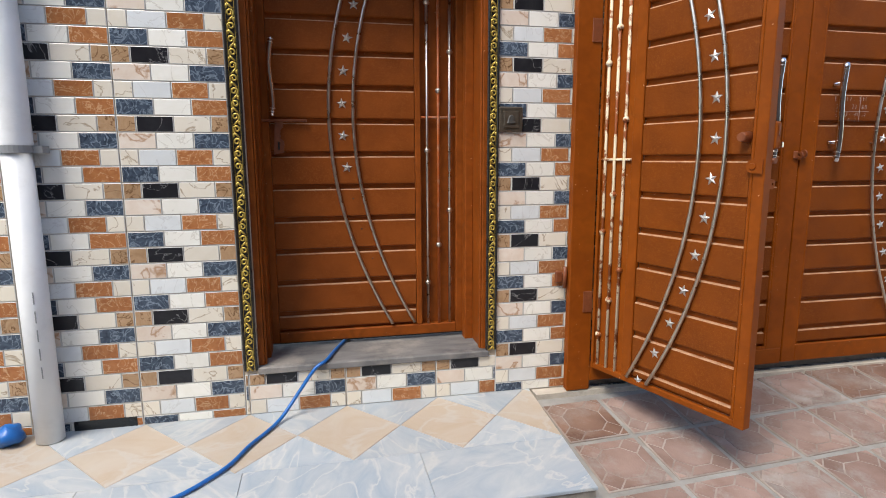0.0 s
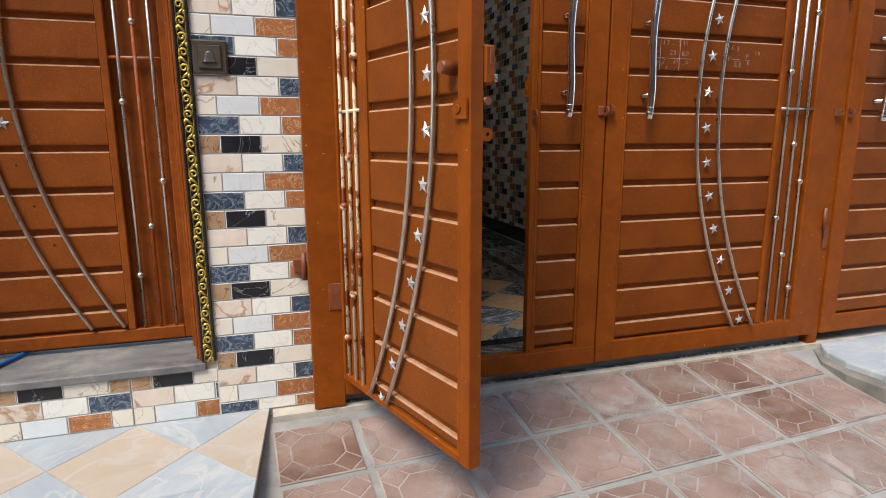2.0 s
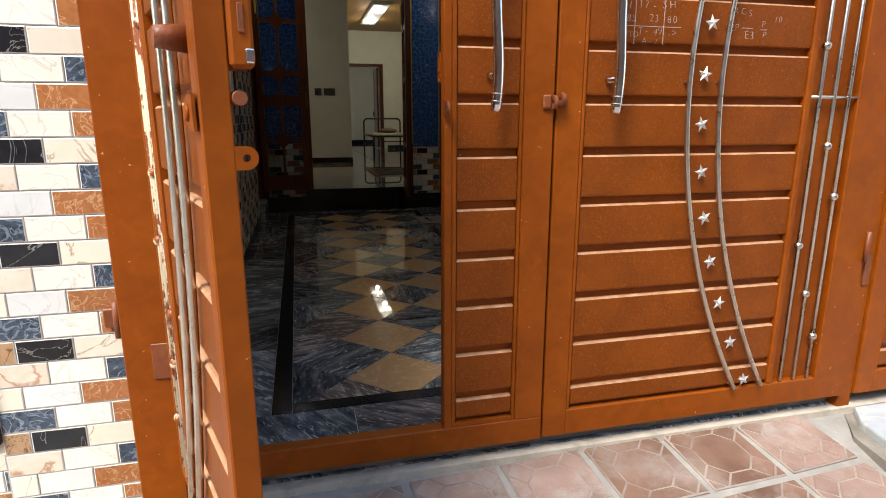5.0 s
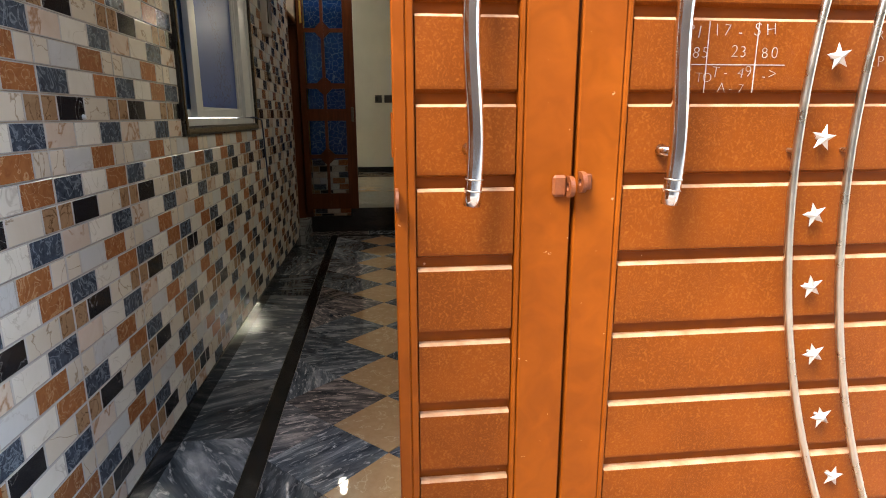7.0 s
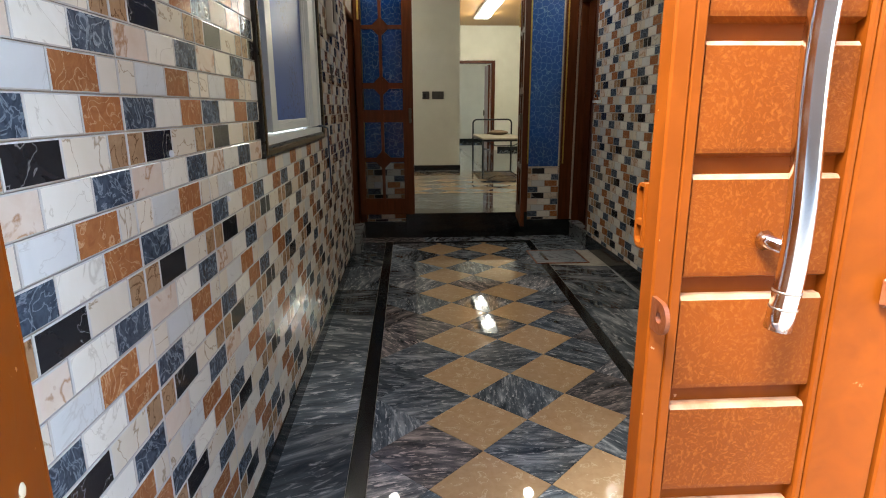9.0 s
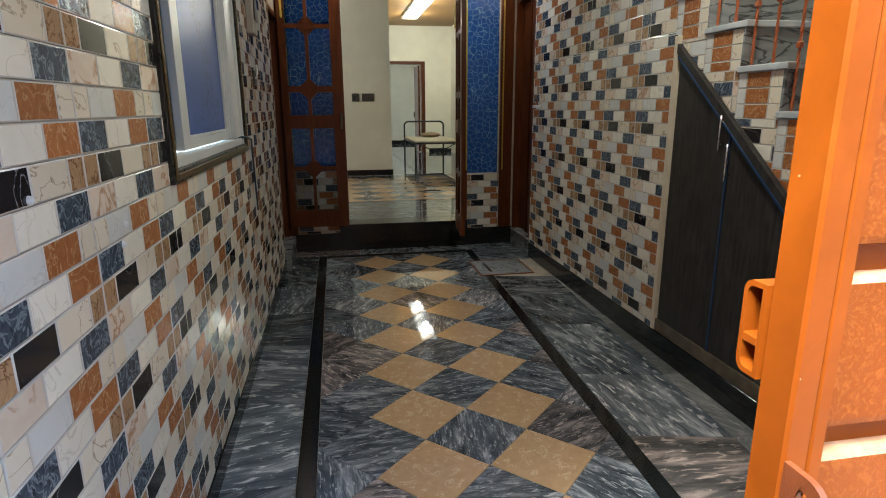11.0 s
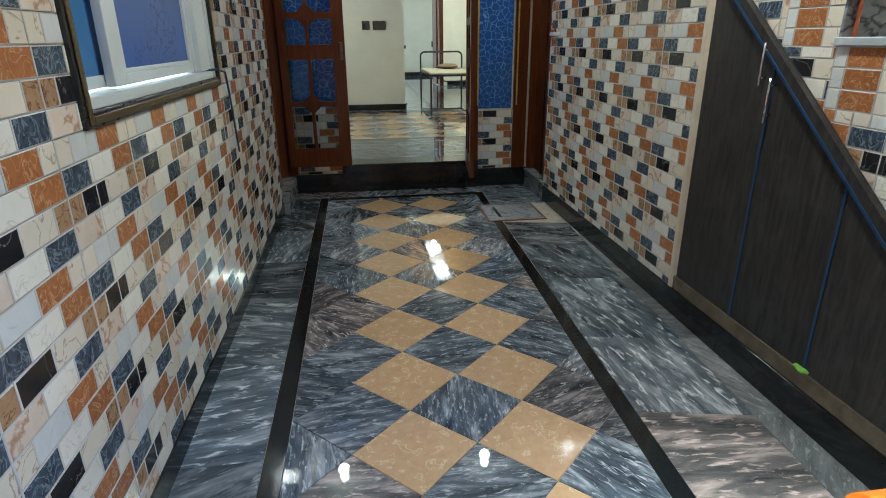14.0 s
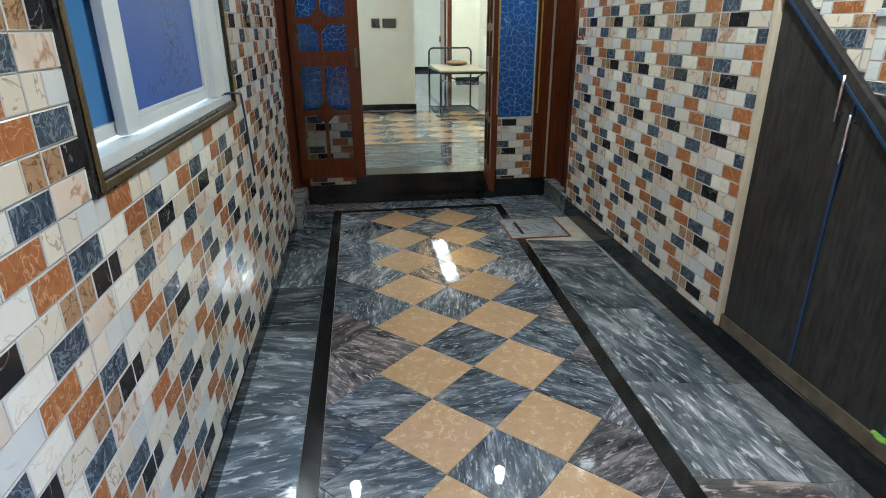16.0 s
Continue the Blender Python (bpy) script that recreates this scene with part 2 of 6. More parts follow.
def patterned_glass(name, colour, light):
    """Blue glass with a raised web of cells."""
    m, n, l, b = nodes_of(name)
    geo = n.new("ShaderNodeNewGeometry")
    wob = n.new("ShaderNodeTexNoise")
    wob.inputs["Scale"].default_value = 25
    l.new(geo.outputs["Position"], wob.inputs["Vector"])
    mixv = n.new("ShaderNodeMixRGB")
    mixv.inputs[0].default_value = 0.03
    l.new(geo.outputs["Position"], mixv.inputs[1])
    l.new(wob.outputs["Color"], mixv.inputs[2])
    v = n.new("ShaderNodeTexVoronoi")
    v.feature, v.inputs["Scale"].default_value = "DISTANCE_TO_EDGE", 18
    l.new(mixv.outputs[0], v.inputs["Vector"])
    r = ramp(n, [(0.012, light), (0.045, colour)])
    l.new(v.outputs["Distance"], r.inputs[0])
    l.new(r.outputs[0], b.inputs["Base Color"])
    b.inputs["Roughness"].default_value = 0.12
    b.inputs["Transmission Weight"].default_value = 0.45
    bp = n.new("ShaderNodeBump")
    bp.inputs["Strength"].default_value, bp.inputs["Distance"].default_value = 0.5, 0.004
    l.new(r.outputs[0], bp.inputs["Height"])
    l.new(bp.outputs[0], b.inputs["Normal"])
    return m


def peeling_film(name, colour, crack, scale=26.0):
    """Window film cracked into cells here and there."""
    m, n, l, b = nodes_of(name)
    geo = n.new("ShaderNodeNewGeometry")
    v, patch, big = n.new("ShaderNodeTexVoronoi"), n.new("ShaderNodeTexNoise"), n.new("ShaderNodeTexNoise")
    v.feature, v.inputs["Scale"].default_value = "DISTANCE_TO_EDGE", scale
    patch.inputs["Scale"].default_value, patch.inputs["Detail"].default_value = 3.2, 5
    big.inputs["Scale"].default_value = 1.6
    for q in (v, patch, big):
        l.new(geo.outputs["Position"], q.inputs["Vector"])
    tone = ramp(n, [(0.35, tuple(c * 0.85 for c in colour)), (0.65, tuple(c * 1.12 for c in colour))])
    l.new(big.outputs["Fac"], tone.inputs[0])
    lines, where, both = ramp(n, [(0.02, (1, 1, 1)), (0.05, (0, 0, 0))]), ramp(n, [(0.5, (0, 0, 0)), (0.56, (0.9, 0.9, 0.9))]), n.new("ShaderNodeMath")
    l.new(v.outputs["Distance"], lines.inputs[0])
    l.new(patch.outputs["Fac"], where.inputs[0])
    both.operation = "MULTIPLY"
    l.new(lines.outputs[0], both.inputs[0])
    l.new(where.outputs[0], both.inputs[1])
    mix = n.new("ShaderNodeMixRGB")
    mix.inputs[2].default_value = (*crack, 1)
    l.new(both.outputs[0], mix.inputs[0])
    l.new(tone.outputs[0], mix.inputs[1])
    l.new(mix.outputs[0], b.inputs["Base Color"])
    b.inputs["Roughness"].default_value, b.inputs["Specular IOR Level"].default_value = 0.35, 0.2
    return m


def glow(name, colour, strength):
    m, n, l, b = nodes_of(name)
    b.inputs["Base Color"].default_value = (0.9, 0.9, 0.9, 1)
    b.inputs["Emission Color"].default_value, b.inputs["Emission Strength"].default_value = (*colour, 1), strength
    return m


PAINT_LOW, PAINT_HIGH = (0.2, 0.044, 0.003), (0.245, 0.057, 0.0035)
enamel = gate_paint("brown enamel", PAINT_LOW, PAINT_HIGH, 0.2)
frosted = frosted_paint("frosted brown enamel", (0.15, 0.034, 0.0035), (0.2, 0.046, 0.004), (0.29, 0.092, 0.015))
# side door copies of the gate paint, tone adjusted for its recess's shade
recess_frosted = frosted_paint("frosted brown enamel toned for the shaded recess", (0.185, 0.044, 0.006), (0.245, 0.06, 0.009), (0.31, 0.1, 0.024))
recess_enamel = gate_paint("brown enamel toned for the shaded recess", (0.2, 0.047, 0.006), (0.25, 0.061, 0.008), 0.3)
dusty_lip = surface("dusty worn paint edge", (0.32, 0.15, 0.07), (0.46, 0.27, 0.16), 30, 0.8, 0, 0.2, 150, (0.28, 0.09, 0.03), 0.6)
star_steel = surface("bright pressed steel", (0.55, 0.55, 0.53), (0.68, 0.68, 0.66), 30, 0.35, 0.7, 0.0)
chrome = surface("brushed steel", (0.52, 0.475, 0.4), (0.66, 0.61, 0.53), 20, 0.3, 1.0, 0.05, 200)
bright_chrome = surface("polished steel", (0.7, 0.7, 0.7), (0.82, 0.82, 0.82), 20, 0.12, 1.0, 0.0)
worn_bar = surface("chipped enamel over steel", (0.2, 0.05, 0.01), (0.28, 0.07, 0.012), 16, 0.45, 0, 0.3, 60, (0.75, 0.64, 0.45), 1.0, dirt_from=0.46)
painted_bar = surface("orange brown painted bar", (0.34, 0.07, 0.012), (0.43, 0.1, 0.018), 16, 0.4, 0, 0.2, 80, (0.5, 0.4, 0.28), 0.5)
rust_iron = surface("painted iron", (0.15, 0.038, 0.01), (0.2, 0.052, 0.015), 40, 0.5, 0, 0.3, 150, (0.27, 0.095, 0.035), 0.5)
orange_iron = surface("orange painted wrought iron", (0.36, 0.09, 0.03), (0.45, 0.13, 0.05), 30, 0.4, 0, 0.2, 150)
grout = surface("tile grout", (0.5, 0.42, 0.33), (0.6, 0.52, 0.42), 9, 0.9, 0, 0.25, 160, (0.3, 0.27, 0.23), 0.4)
rim = surface("pale glazed tile edge", (0.52, 0.51, 0.49), (0.62, 0.61, 0.58), 9, 0.2, 0, 0.0)
t_white = veined("white glazed tile", (0.77, 0.75, 0.675), (0.62, 0.59, 0.52), 6, 0.012, 0.13, (0.83, 0.815, 0.755))
t_grey = veined("pale grey glazed tile", (0.62, 0.645, 0.65), (0.56, 0.57, 0.57), 5, 0.01, 0.13, (0.69, 0.715, 0.72))
t_cream = veined("cream glazed tile", (0.7, 0.64, 0.53), (0.38, 0.3, 0.21), 7, 0.012, 0.12, (0.74, 0.69, 0.6), bump=0.15, distort=1.2)
t_orange = veined("rust orange glazed tile", (0.3, 0.112, 0.042), (0.55, 0.33, 0.18), 20, 0.025, 0.12, (0.42, 0.175, 0.07), bump=0.35, vary=0.12)
t_blue = veined("slate blue glazed tile", (0.026, 0.036, 0.055), (0.2, 0.25, 0.31), 22, 0.04, 0.14, (0.085, 0.115, 0.16), bump=0.4, vary=0.12)
t_black = veined("black glazed tile with white veins", (0.014, 0.014, 0.017), (0.3, 0.3, 0.3), 5, 0.005, 0.1, (0.026, 0.026, 0.03), width=0.53)
t_marble = veined("pink marble glazed tile", (0.66, 0.54, 0.44), (0.42, 0.25, 0.15), 12, 0.05, 0.12, (0.74, 0.66, 0.58), bump=0.25, distort=0.7, width=0.57)
t_brown = veined("brown veined glazed tile", (0.34, 0.21, 0.115), (0.14, 0.07, 0.03), 14, 0.025, 0.12, (0.46, 0.3, 0.18))
TILES = {"white": t_white, "grey": t_grey, "cream": t_cream, "orange": t_orange, "blue": t_blue, "black": t_black, "marble": t_marble, "brown": t_brown}
for m in TILES.values():
    m.node_tree.nodes["Principled BSDF"].inputs["Specular IOR Level"].default_value = 0.3
grey_marble = streaked("streaked grey marble", (0.026, 0.036, 0.05), (0.105, 0.127, 0.155), (0.38, 0.41, 0.46), (0.58, 0.61, 0.66))
border_marble = streaked("broad-veined grey marble", (0.026, 0.035, 0.046), (0.09, 0.11, 0.13), (0.36, 0.385, 0.42), (0.55, 0.57, 0.6), 0.03, 0.5)
joint_cream = surface("cream floor joint", (0.4, 0.36, 0.3), (0.52, 0.47, 0.4), 12, 0.9, 0, 0.1, 120, (0.2, 0.18, 0.16), 0.5)
tan_marble = veined("tan marble", (0.46, 0.298, 0.165), (0.64, 0.5, 0.34), 26, 0.03, 0.01, (0.54, 0.37, 0.22), vary=0.08, distort=0.6, width=0.6)
border_stone = streaked("dusty grey border stone", (0.08, 0.085, 0.09), (0.17, 0.175, 0.18), (0.32, 0.325, 0.33), (0.42, 0.42, 0.42), 0.3)
black_granite = surface("black granite", (0.006, 0.008, 0.009), (0.014, 0.016, 0.017), 60, 0.12, 0, 0.0)
stair_marble = veined("grey stair marble", (0.17, 0.19, 0.2), (0.05, 0.055, 0.06), 2.6, 0.03, 0.22, (0.32, 0.34, 0.35), along=(1, 1, 3.0), turn=False)
tread_edge = surface("pale tread edge", (0.42, 0.46, 0.5), (0.5, 0.54, 0.58), 8, 0.25, 0, 0.02)
porch_white = veined("white porch marble", (0.29, 0.35, 0.41), (0.48, 0.49, 0.48), 4.0, 0.03, 0.45, (0.47, 0.485, 0.485), along=(1.9, 0.8, 1), vary=0.1, distort=1.0)
porch_tan = veined("buff porch stone", (0.42, 0.335, 0.25), (0.46, 0.42, 0.37), 4.0, 0.04, 0.45, (0.47, 0.415, 0.35), vary=0.06, distort=1.0)
concrete = surface("raw concrete", (0.15, 0.14, 0.12), (0.28, 0.26, 0.23), 7, 0.9, 0, 0.5, 110, (0.08, 0.075, 0.07), 0.6)
cement = surface("cement joint", (0.22, 0.215, 0.2), (0.34, 0.33, 0.31), 8, 0.9, 0, 0.5, 90, (0.2, 0.18, 0.16), 0.5)
paver = surface("worn red concrete paver", (0.2, 0.125, 0.1), (0.33, 0.23, 0.195), 6, 0.72, 0, 0.7, 120, (0.33, 0.31, 0.285), 0.9, vary=0.16)
paver_dust = surface("dusty paver groove", (0.22, 0.17, 0.145), (0.37, 0.315, 0.28), 9, 0.9, 0, 0.4, 120, (0.25, 0.2, 0.17), 0.4)
paver_dark = surface("damp brown concrete paver", (0.12, 0.062, 0.042), (0.25, 0.15, 0.11), 5, 0.6, 0, 0.5, 120, (0.3, 0.255, 0.225), 0.8, vary=0.1)
sill_stone = surface("dusty dark door sill", (0.09, 0.09, 0.095), (0.2, 0.195, 0.19), 6, 0.7, 0, 0.3, 140, (0.36, 0.33, 0.29), 0.6, stretch=(1, 3, 1))
pvc = surface("white plastic pipe", (0.7, 0.72, 0.74), (0.8, 0.81, 0.82), 5, 0.35, 0, 0.02, 60, (0.42, 0.41, 0.39), 0.25)
grey_plastic = surface("grey plastic", (0.2, 0.21, 0.22), (0.26, 0.27, 0.28), 8, 0.5)
hose_blue = surface("blue rubber hose", (0.006, 0.1, 0.36), (0.012, 0.14, 0.46), 20, 0.35)
black_trim = surface("black moulding", (0.008, 0.008, 0.008), (0.018, 0.017, 0.015), 30, 0.3)
gold = surface("gilt relief", (0.5, 0.35, 0.07), (0.62, 0.46, 0.12), 50, 0.35, 0.7, 0.3, 200)
bronze = surface("bronze coloured plate", (0.085, 0.068, 0.05), (0.12, 0.095, 0.07), 30, 0.4, 0.5)
dark_wood = surface("dark varnished wood", (0.07, 0.017, 0.004), (0.115, 0.03, 0.008), 7, 0.34, 0, 0.12, 120, stretch=(6, 6, 0.6), spec=0.25)
door_wood = surface("brown painted door wood", (0.085, 0.021, 0.006), (0.13, 0.034, 0.01), 6, 0.38, 0, 0.1, 120, stretch=(5, 5, 0.5), spec=0.25)
char_wood = surface("charcoal laminate", (0.02, 0.019, 0.019), (0.05, 0.047, 0.045), 9, 0.4, 0, 0.1, 140, (0.085, 0.08, 0.076), 0.3, stretch=(6, 6, 0.7), spec=0.2)
navy_edge = surface("navy edging strip", (0.008, 0.036, 0.1), (0.014, 0.055, 0.14), 20, 0.35)
dusty_edge = surface("dusty brown rail", (0.07, 0.058, 0.04), (0.16, 0.13, 0.085), 14, 0.8, 0, 0.2, 120, (0.06, 0.055, 0.045), 0.6)
cream_edge = surface("cream edge strip", (0.55, 0.48, 0.37), (0.66, 0.6, 0.48), 12, 0.6)
white_paint = surface("cream wall paint", (0.7, 0.69, 0.6), (0.76, 0.75, 0.66), 3, 0.7, 0, 0.05, 120, (0.55, 0.53, 0.46), 0.15)
plaster = surface("grey plaster", (0.4, 0.39, 0.36), (0.5, 0.49, 0.46), 4, 0.85, 0, 0.2, 90)
# for the added wall across the street; dark to cut bounced light
screen_brick = surface("dark brick of the added wall", (0.12, 0.075, 0.055), (0.2, 0.125, 0.09), 5, 0.9, 0, 0.3, 90, (0.08, 0.07, 0.06), 0.5)
wood_ceiling = surface("brown ceiling boards", (0.24, 0.13, 0.04), (0.32, 0.18, 0.06), 6, 0.5, 0, 0.05, 80, stretch=(8, 0.6, 1))
alu = surface("white aluminium frame", (0.58, 0.63, 0.66), (0.66, 0.7, 0.73), 6, 0.35)
blue_glass = patterned_glass("blue patterned glass", (0.018, 0.1, 0.4), (0.24, 0.42, 0.68))
window_blue = peeling_film("cracked blue window film", (0.045, 0.105, 0.37), (0.01, 0.022, 0.1))
transom_glass = surface("blue transom glass", (0.006, 0.03, 0.18), (0.01, 0.045, 0.24), 4, 0.06)
dull_gilt = surface("dull gilt relief", (0.05, 0.033, 0.01), (0.16, 0.11, 0.04), 120, 0.4, 0.4, 0.5, 220)
clear_film = surface("pale blue window film", (0.06, 0.18, 0.42), (0.075, 0.21, 0.47), 4, 0.35, 0, 0.02, 80, spec=0.2)
switch_grey = surface("dark switch plate", (0.04, 0.037, 0.032), (0.06, 0.056, 0.05), 20, 0.35)
chalk = surface("white chalk", (0.3, 0.2, 0.15), (0.56, 0.5, 0.47), 60, 0.95)
bed_cloth = surface("cream woven bed webbing", (0.3, 0.26, 0.19), (0.42, 0.37, 0.29), 25, 0.9, 0, 0.4, 90)
pillow_cloth = surface("brown pillow cloth", (0.16, 0.1, 0.06), (0.24, 0.16, 0.1), 18, 0.9, 0, 0.3, 120)
black_metal = surface("black painted tube", (0.012, 0.012, 0.012), (0.022, 0.022, 0.022), 20, 0.4)
drain_stone = veined("pale drain cover marble", (0.26, 0.28, 0.31), (0.15, 0.17, 0.2), 5, 0.05, 0.25, (0.36, 0.38, 0.41))
cable_blue = surface("dark blue cable", (0.008, 0.03, 0.08), (0.012, 0.04, 0.1), 20, 0.4)
leaf_green = surface("green scrap", (0.12, 0.3, 0.02), (0.2, 0.42, 0.04), 40, 0.5)
lamp_glow = glow("lit lamp", (1.0, 0.98, 0.95), 0.065)
bulb_glow = glow("lit bulb", (1.0, 0.97, 0.92), 4)


# ---- mesh helpers ----
def root(name, loc, rz=0, **tags):
    ob = new(name)
    ob.empty_display_size = 0.1
    ob.matrix_basis = pose(*loc, 0, 0, rz)
    return tagged(ob, **tags)


def mesh_of(name, bm, mats, smooth=False):
    me = bpy.data.meshes.new(name)
    bmesh.ops.recalc_face_normals(bm, faces=bm.faces)
    bm.to_mesh(me)
    bm.free()
    for m in (mats if isinstance(mats, (list, tuple)) else [mats]):
        me.materials.append(m)
    if smooth:
        for p in me.polygons:
            p.use_smooth = len(p.vertices) <= 4
    return me


def part(name, bm, material, parent=None, label="", smooth=False):
    ob = new(name, mesh_of(name, bm, material, smooth))
    ob.parent = parent
    return tagged(ob, label)


def box(bm, x0, x1, y0, y1, z0, z1, bevel=0.0):
    vs = [bm.verts.new(p) for p in ((x0, y0, z0), (x1, y0, z0), (x1, y1, z0), (x0, y1, z0), (x0, y0, z1), (x1, y0, z1), (x1, y1, z1), (x0, y1, z1))]
    fs = [bm.faces.new([vs[i] for i in f]) for f in ((0, 3, 2, 1), (4, 5, 6, 7), (0, 1, 5, 4), (1, 2, 6, 5), (2, 3, 7, 6), (3, 0, 4, 7))]
    if bevel:
        es = list({e for f in fs for e in f.edges})
        bmesh.ops.bevel(bm, geom=es, offset=bevel, segments=1, affect="EDGES")
    return bm


def boxes(*rows, bevel=0.0):
    bm = bmesh.new()
    for r in rows:
        box(bm, *r, bevel=bevel)
    return bm


def tube(bm, pts, r, seg=10, cap=True, rs=None):
    pts = [Vector(p) for p in pts]
    rings, side = [], None
    for i, p in enumerate(pts):
        d = (pts[min(i + 1, len(pts) - 1)] - pts[max(i - 1, 0)]).normalized()
        if side is None:
            side = d.orthogonal().normalized()
        side = (side - d * side.dot(d)).normalized()
        up = d.cross(side)
        rad = rs[i] if rs else r
        rings.append([bm.verts.new(p + rad * (math.cos(a) * side + math.sin(a) * up)) for a in (2 * math.pi * k / seg for k in range(seg))])
    for a, b in zip(rings, rings[1:]):
        for k in range(seg):
            bm.faces.new((a[k], a[(k + 1) % seg], b[(k + 1) % seg], b[k]))
    if cap:
        bm.faces.new(rings[0][::-1])
        bm.faces.new(rings[-1])
    return bm


def ball(bm, c, r, squash=1.0, seg=12):
    bmesh.ops.create_uvsphere(bm, u_segments=seg, v_segments=8, radius=r, matrix=Matrix.Translation(c) @ Matrix.Diagonal((1, 1, squash, 1)))
    return bm


def prism(bm, poly, lift, place):
    """poly in a plane, lifted: place(u, v, w) gives the point."""
    a = [bm.verts.new(place(u, v, 0)) for u, v in poly]
    b = [bm.verts.new(place(u, v, lift)) for u, v in poly]
    bm.faces.new(a[::-1])
    bm.faces.new(b)
    k = len(poly)
    for i in range(k):
        bm.faces.new((a[i], a[(i + 1) % k], b[(i + 1) % k], b[i]))
    return bm


def clip(poly, convex):
    """The part of a polygon that lies in a convex one that runs counter-clockwise."""
    out = list(poly)
    for i in range(len(convex)):
        (ax, ay), (bx, by) = convex[i], convex[(i + 1) % len(convex)]
        src, out = out, []
        for j in range(len(src)):
            p, q = src[j], src[(j + 1) % len(src)]
            dp = (bx - ax) * (p[1] - ay) - (by - ay) * (p[0] - ax)
            dq = (bx - ax) * (q[1] - ay) - (by - ay) * (q[0] - ax)
            if dp >= 0:
                out.append(p)
            if dp * dq < 0:
                s = dp / (dp - dq)
                out.append((p[0] + s * (q[0] - p[0]), p[1] + s * (q[1] - p[1])))
        if len(out) < 3:
            return []
    return out


def area(poly):
    return 0.5 * sum(p[0] * q[1] - q[0] * p[1] for p, q in zip(poly, poly[1:] + poly[:1]))


def inset(poly, d):
    cx, cy = sum(p[0] for p in poly) / len(poly), sum(p[1] for p in poly) / len(poly)
    out = []
    k = len(poly)
    for i in range(k):
        a, b, c = Vector(poly[i - 1]), Vector(poly[i]), Vector(poly[(i + 1) % k])
        e1, e2 = (b - a), (c - b)
        if e1.length < 1e-6 or e2.length < 1e-6:
            out.append((b.x, b.y))
            continue
        e1, e2 = e1.normalized(), e2.normalized()
        n1, n2 = Vector((-e1.y, e1.x)), Vector((-e2.y, e2.x))
        m = n1 + n2
        m = m / max(0.3, m.length_squared / 2)
        out.append((b.x + d * m.x, b.y + d * m.y))
    return out


def slab_piece(bm, poly, thick, edge, place, slots=(0, 0)):
    """A tile with a bevelled edge: place(u, v, w)."""
    edge = min(edge, 0.3 * math.sqrt(max(area(poly), 1e-6)))
    inner = inset(poly, edge)
    if area(inner) <= 1e-5:
        inner = [(p[0] * 0.8 + 0.2 * poly[0][0], p[1] * 0.8 + 0.2 * poly[0][1]) for p in poly]
    lo = [bm.verts.new(place(u, v, 0)) for u, v in poly]
    mid = [bm.verts.new(place(u, v, thick * 0.78)) for u, v in poly]
    top = [bm.verts.new(place(u, v, thick)) for u, v in inner]
    k = len(poly)
    f = bm.faces.new(top)
    f.material_index = slots[0]
    for i in range(k):
        j = (i + 1) % k
        for a, b, sl in ((lo, mid, slots[1]), (mid, top, slots[1])):
            g = bm.faces.new((a[i], a[j], b[j], b[i]))
            g.material_index = sl


def wall_solid(name, bm, material, label, category="wall"):
    ob = part(name, bm, material)
    return tagged(ob, label, category, kind="structure")


# ---- wall tiles: panels of 0.45 x 0.284 m with four rows of stretchers ----
PW, PH = 0.45, 0.284
ROWH = PH / 4
PATTERN = [  # from the panel's top row down: shift in tiles, kinds
    (0.0, ("blue", "white", "orange")),
    (0.5, ("black", "cream", "brown")),
    (0.0, ("marble", "white", "blue")),
    (0.5, ("grey", "orange", "cream")),
]
KINDS = list(TILES)
tile_mesh = {}


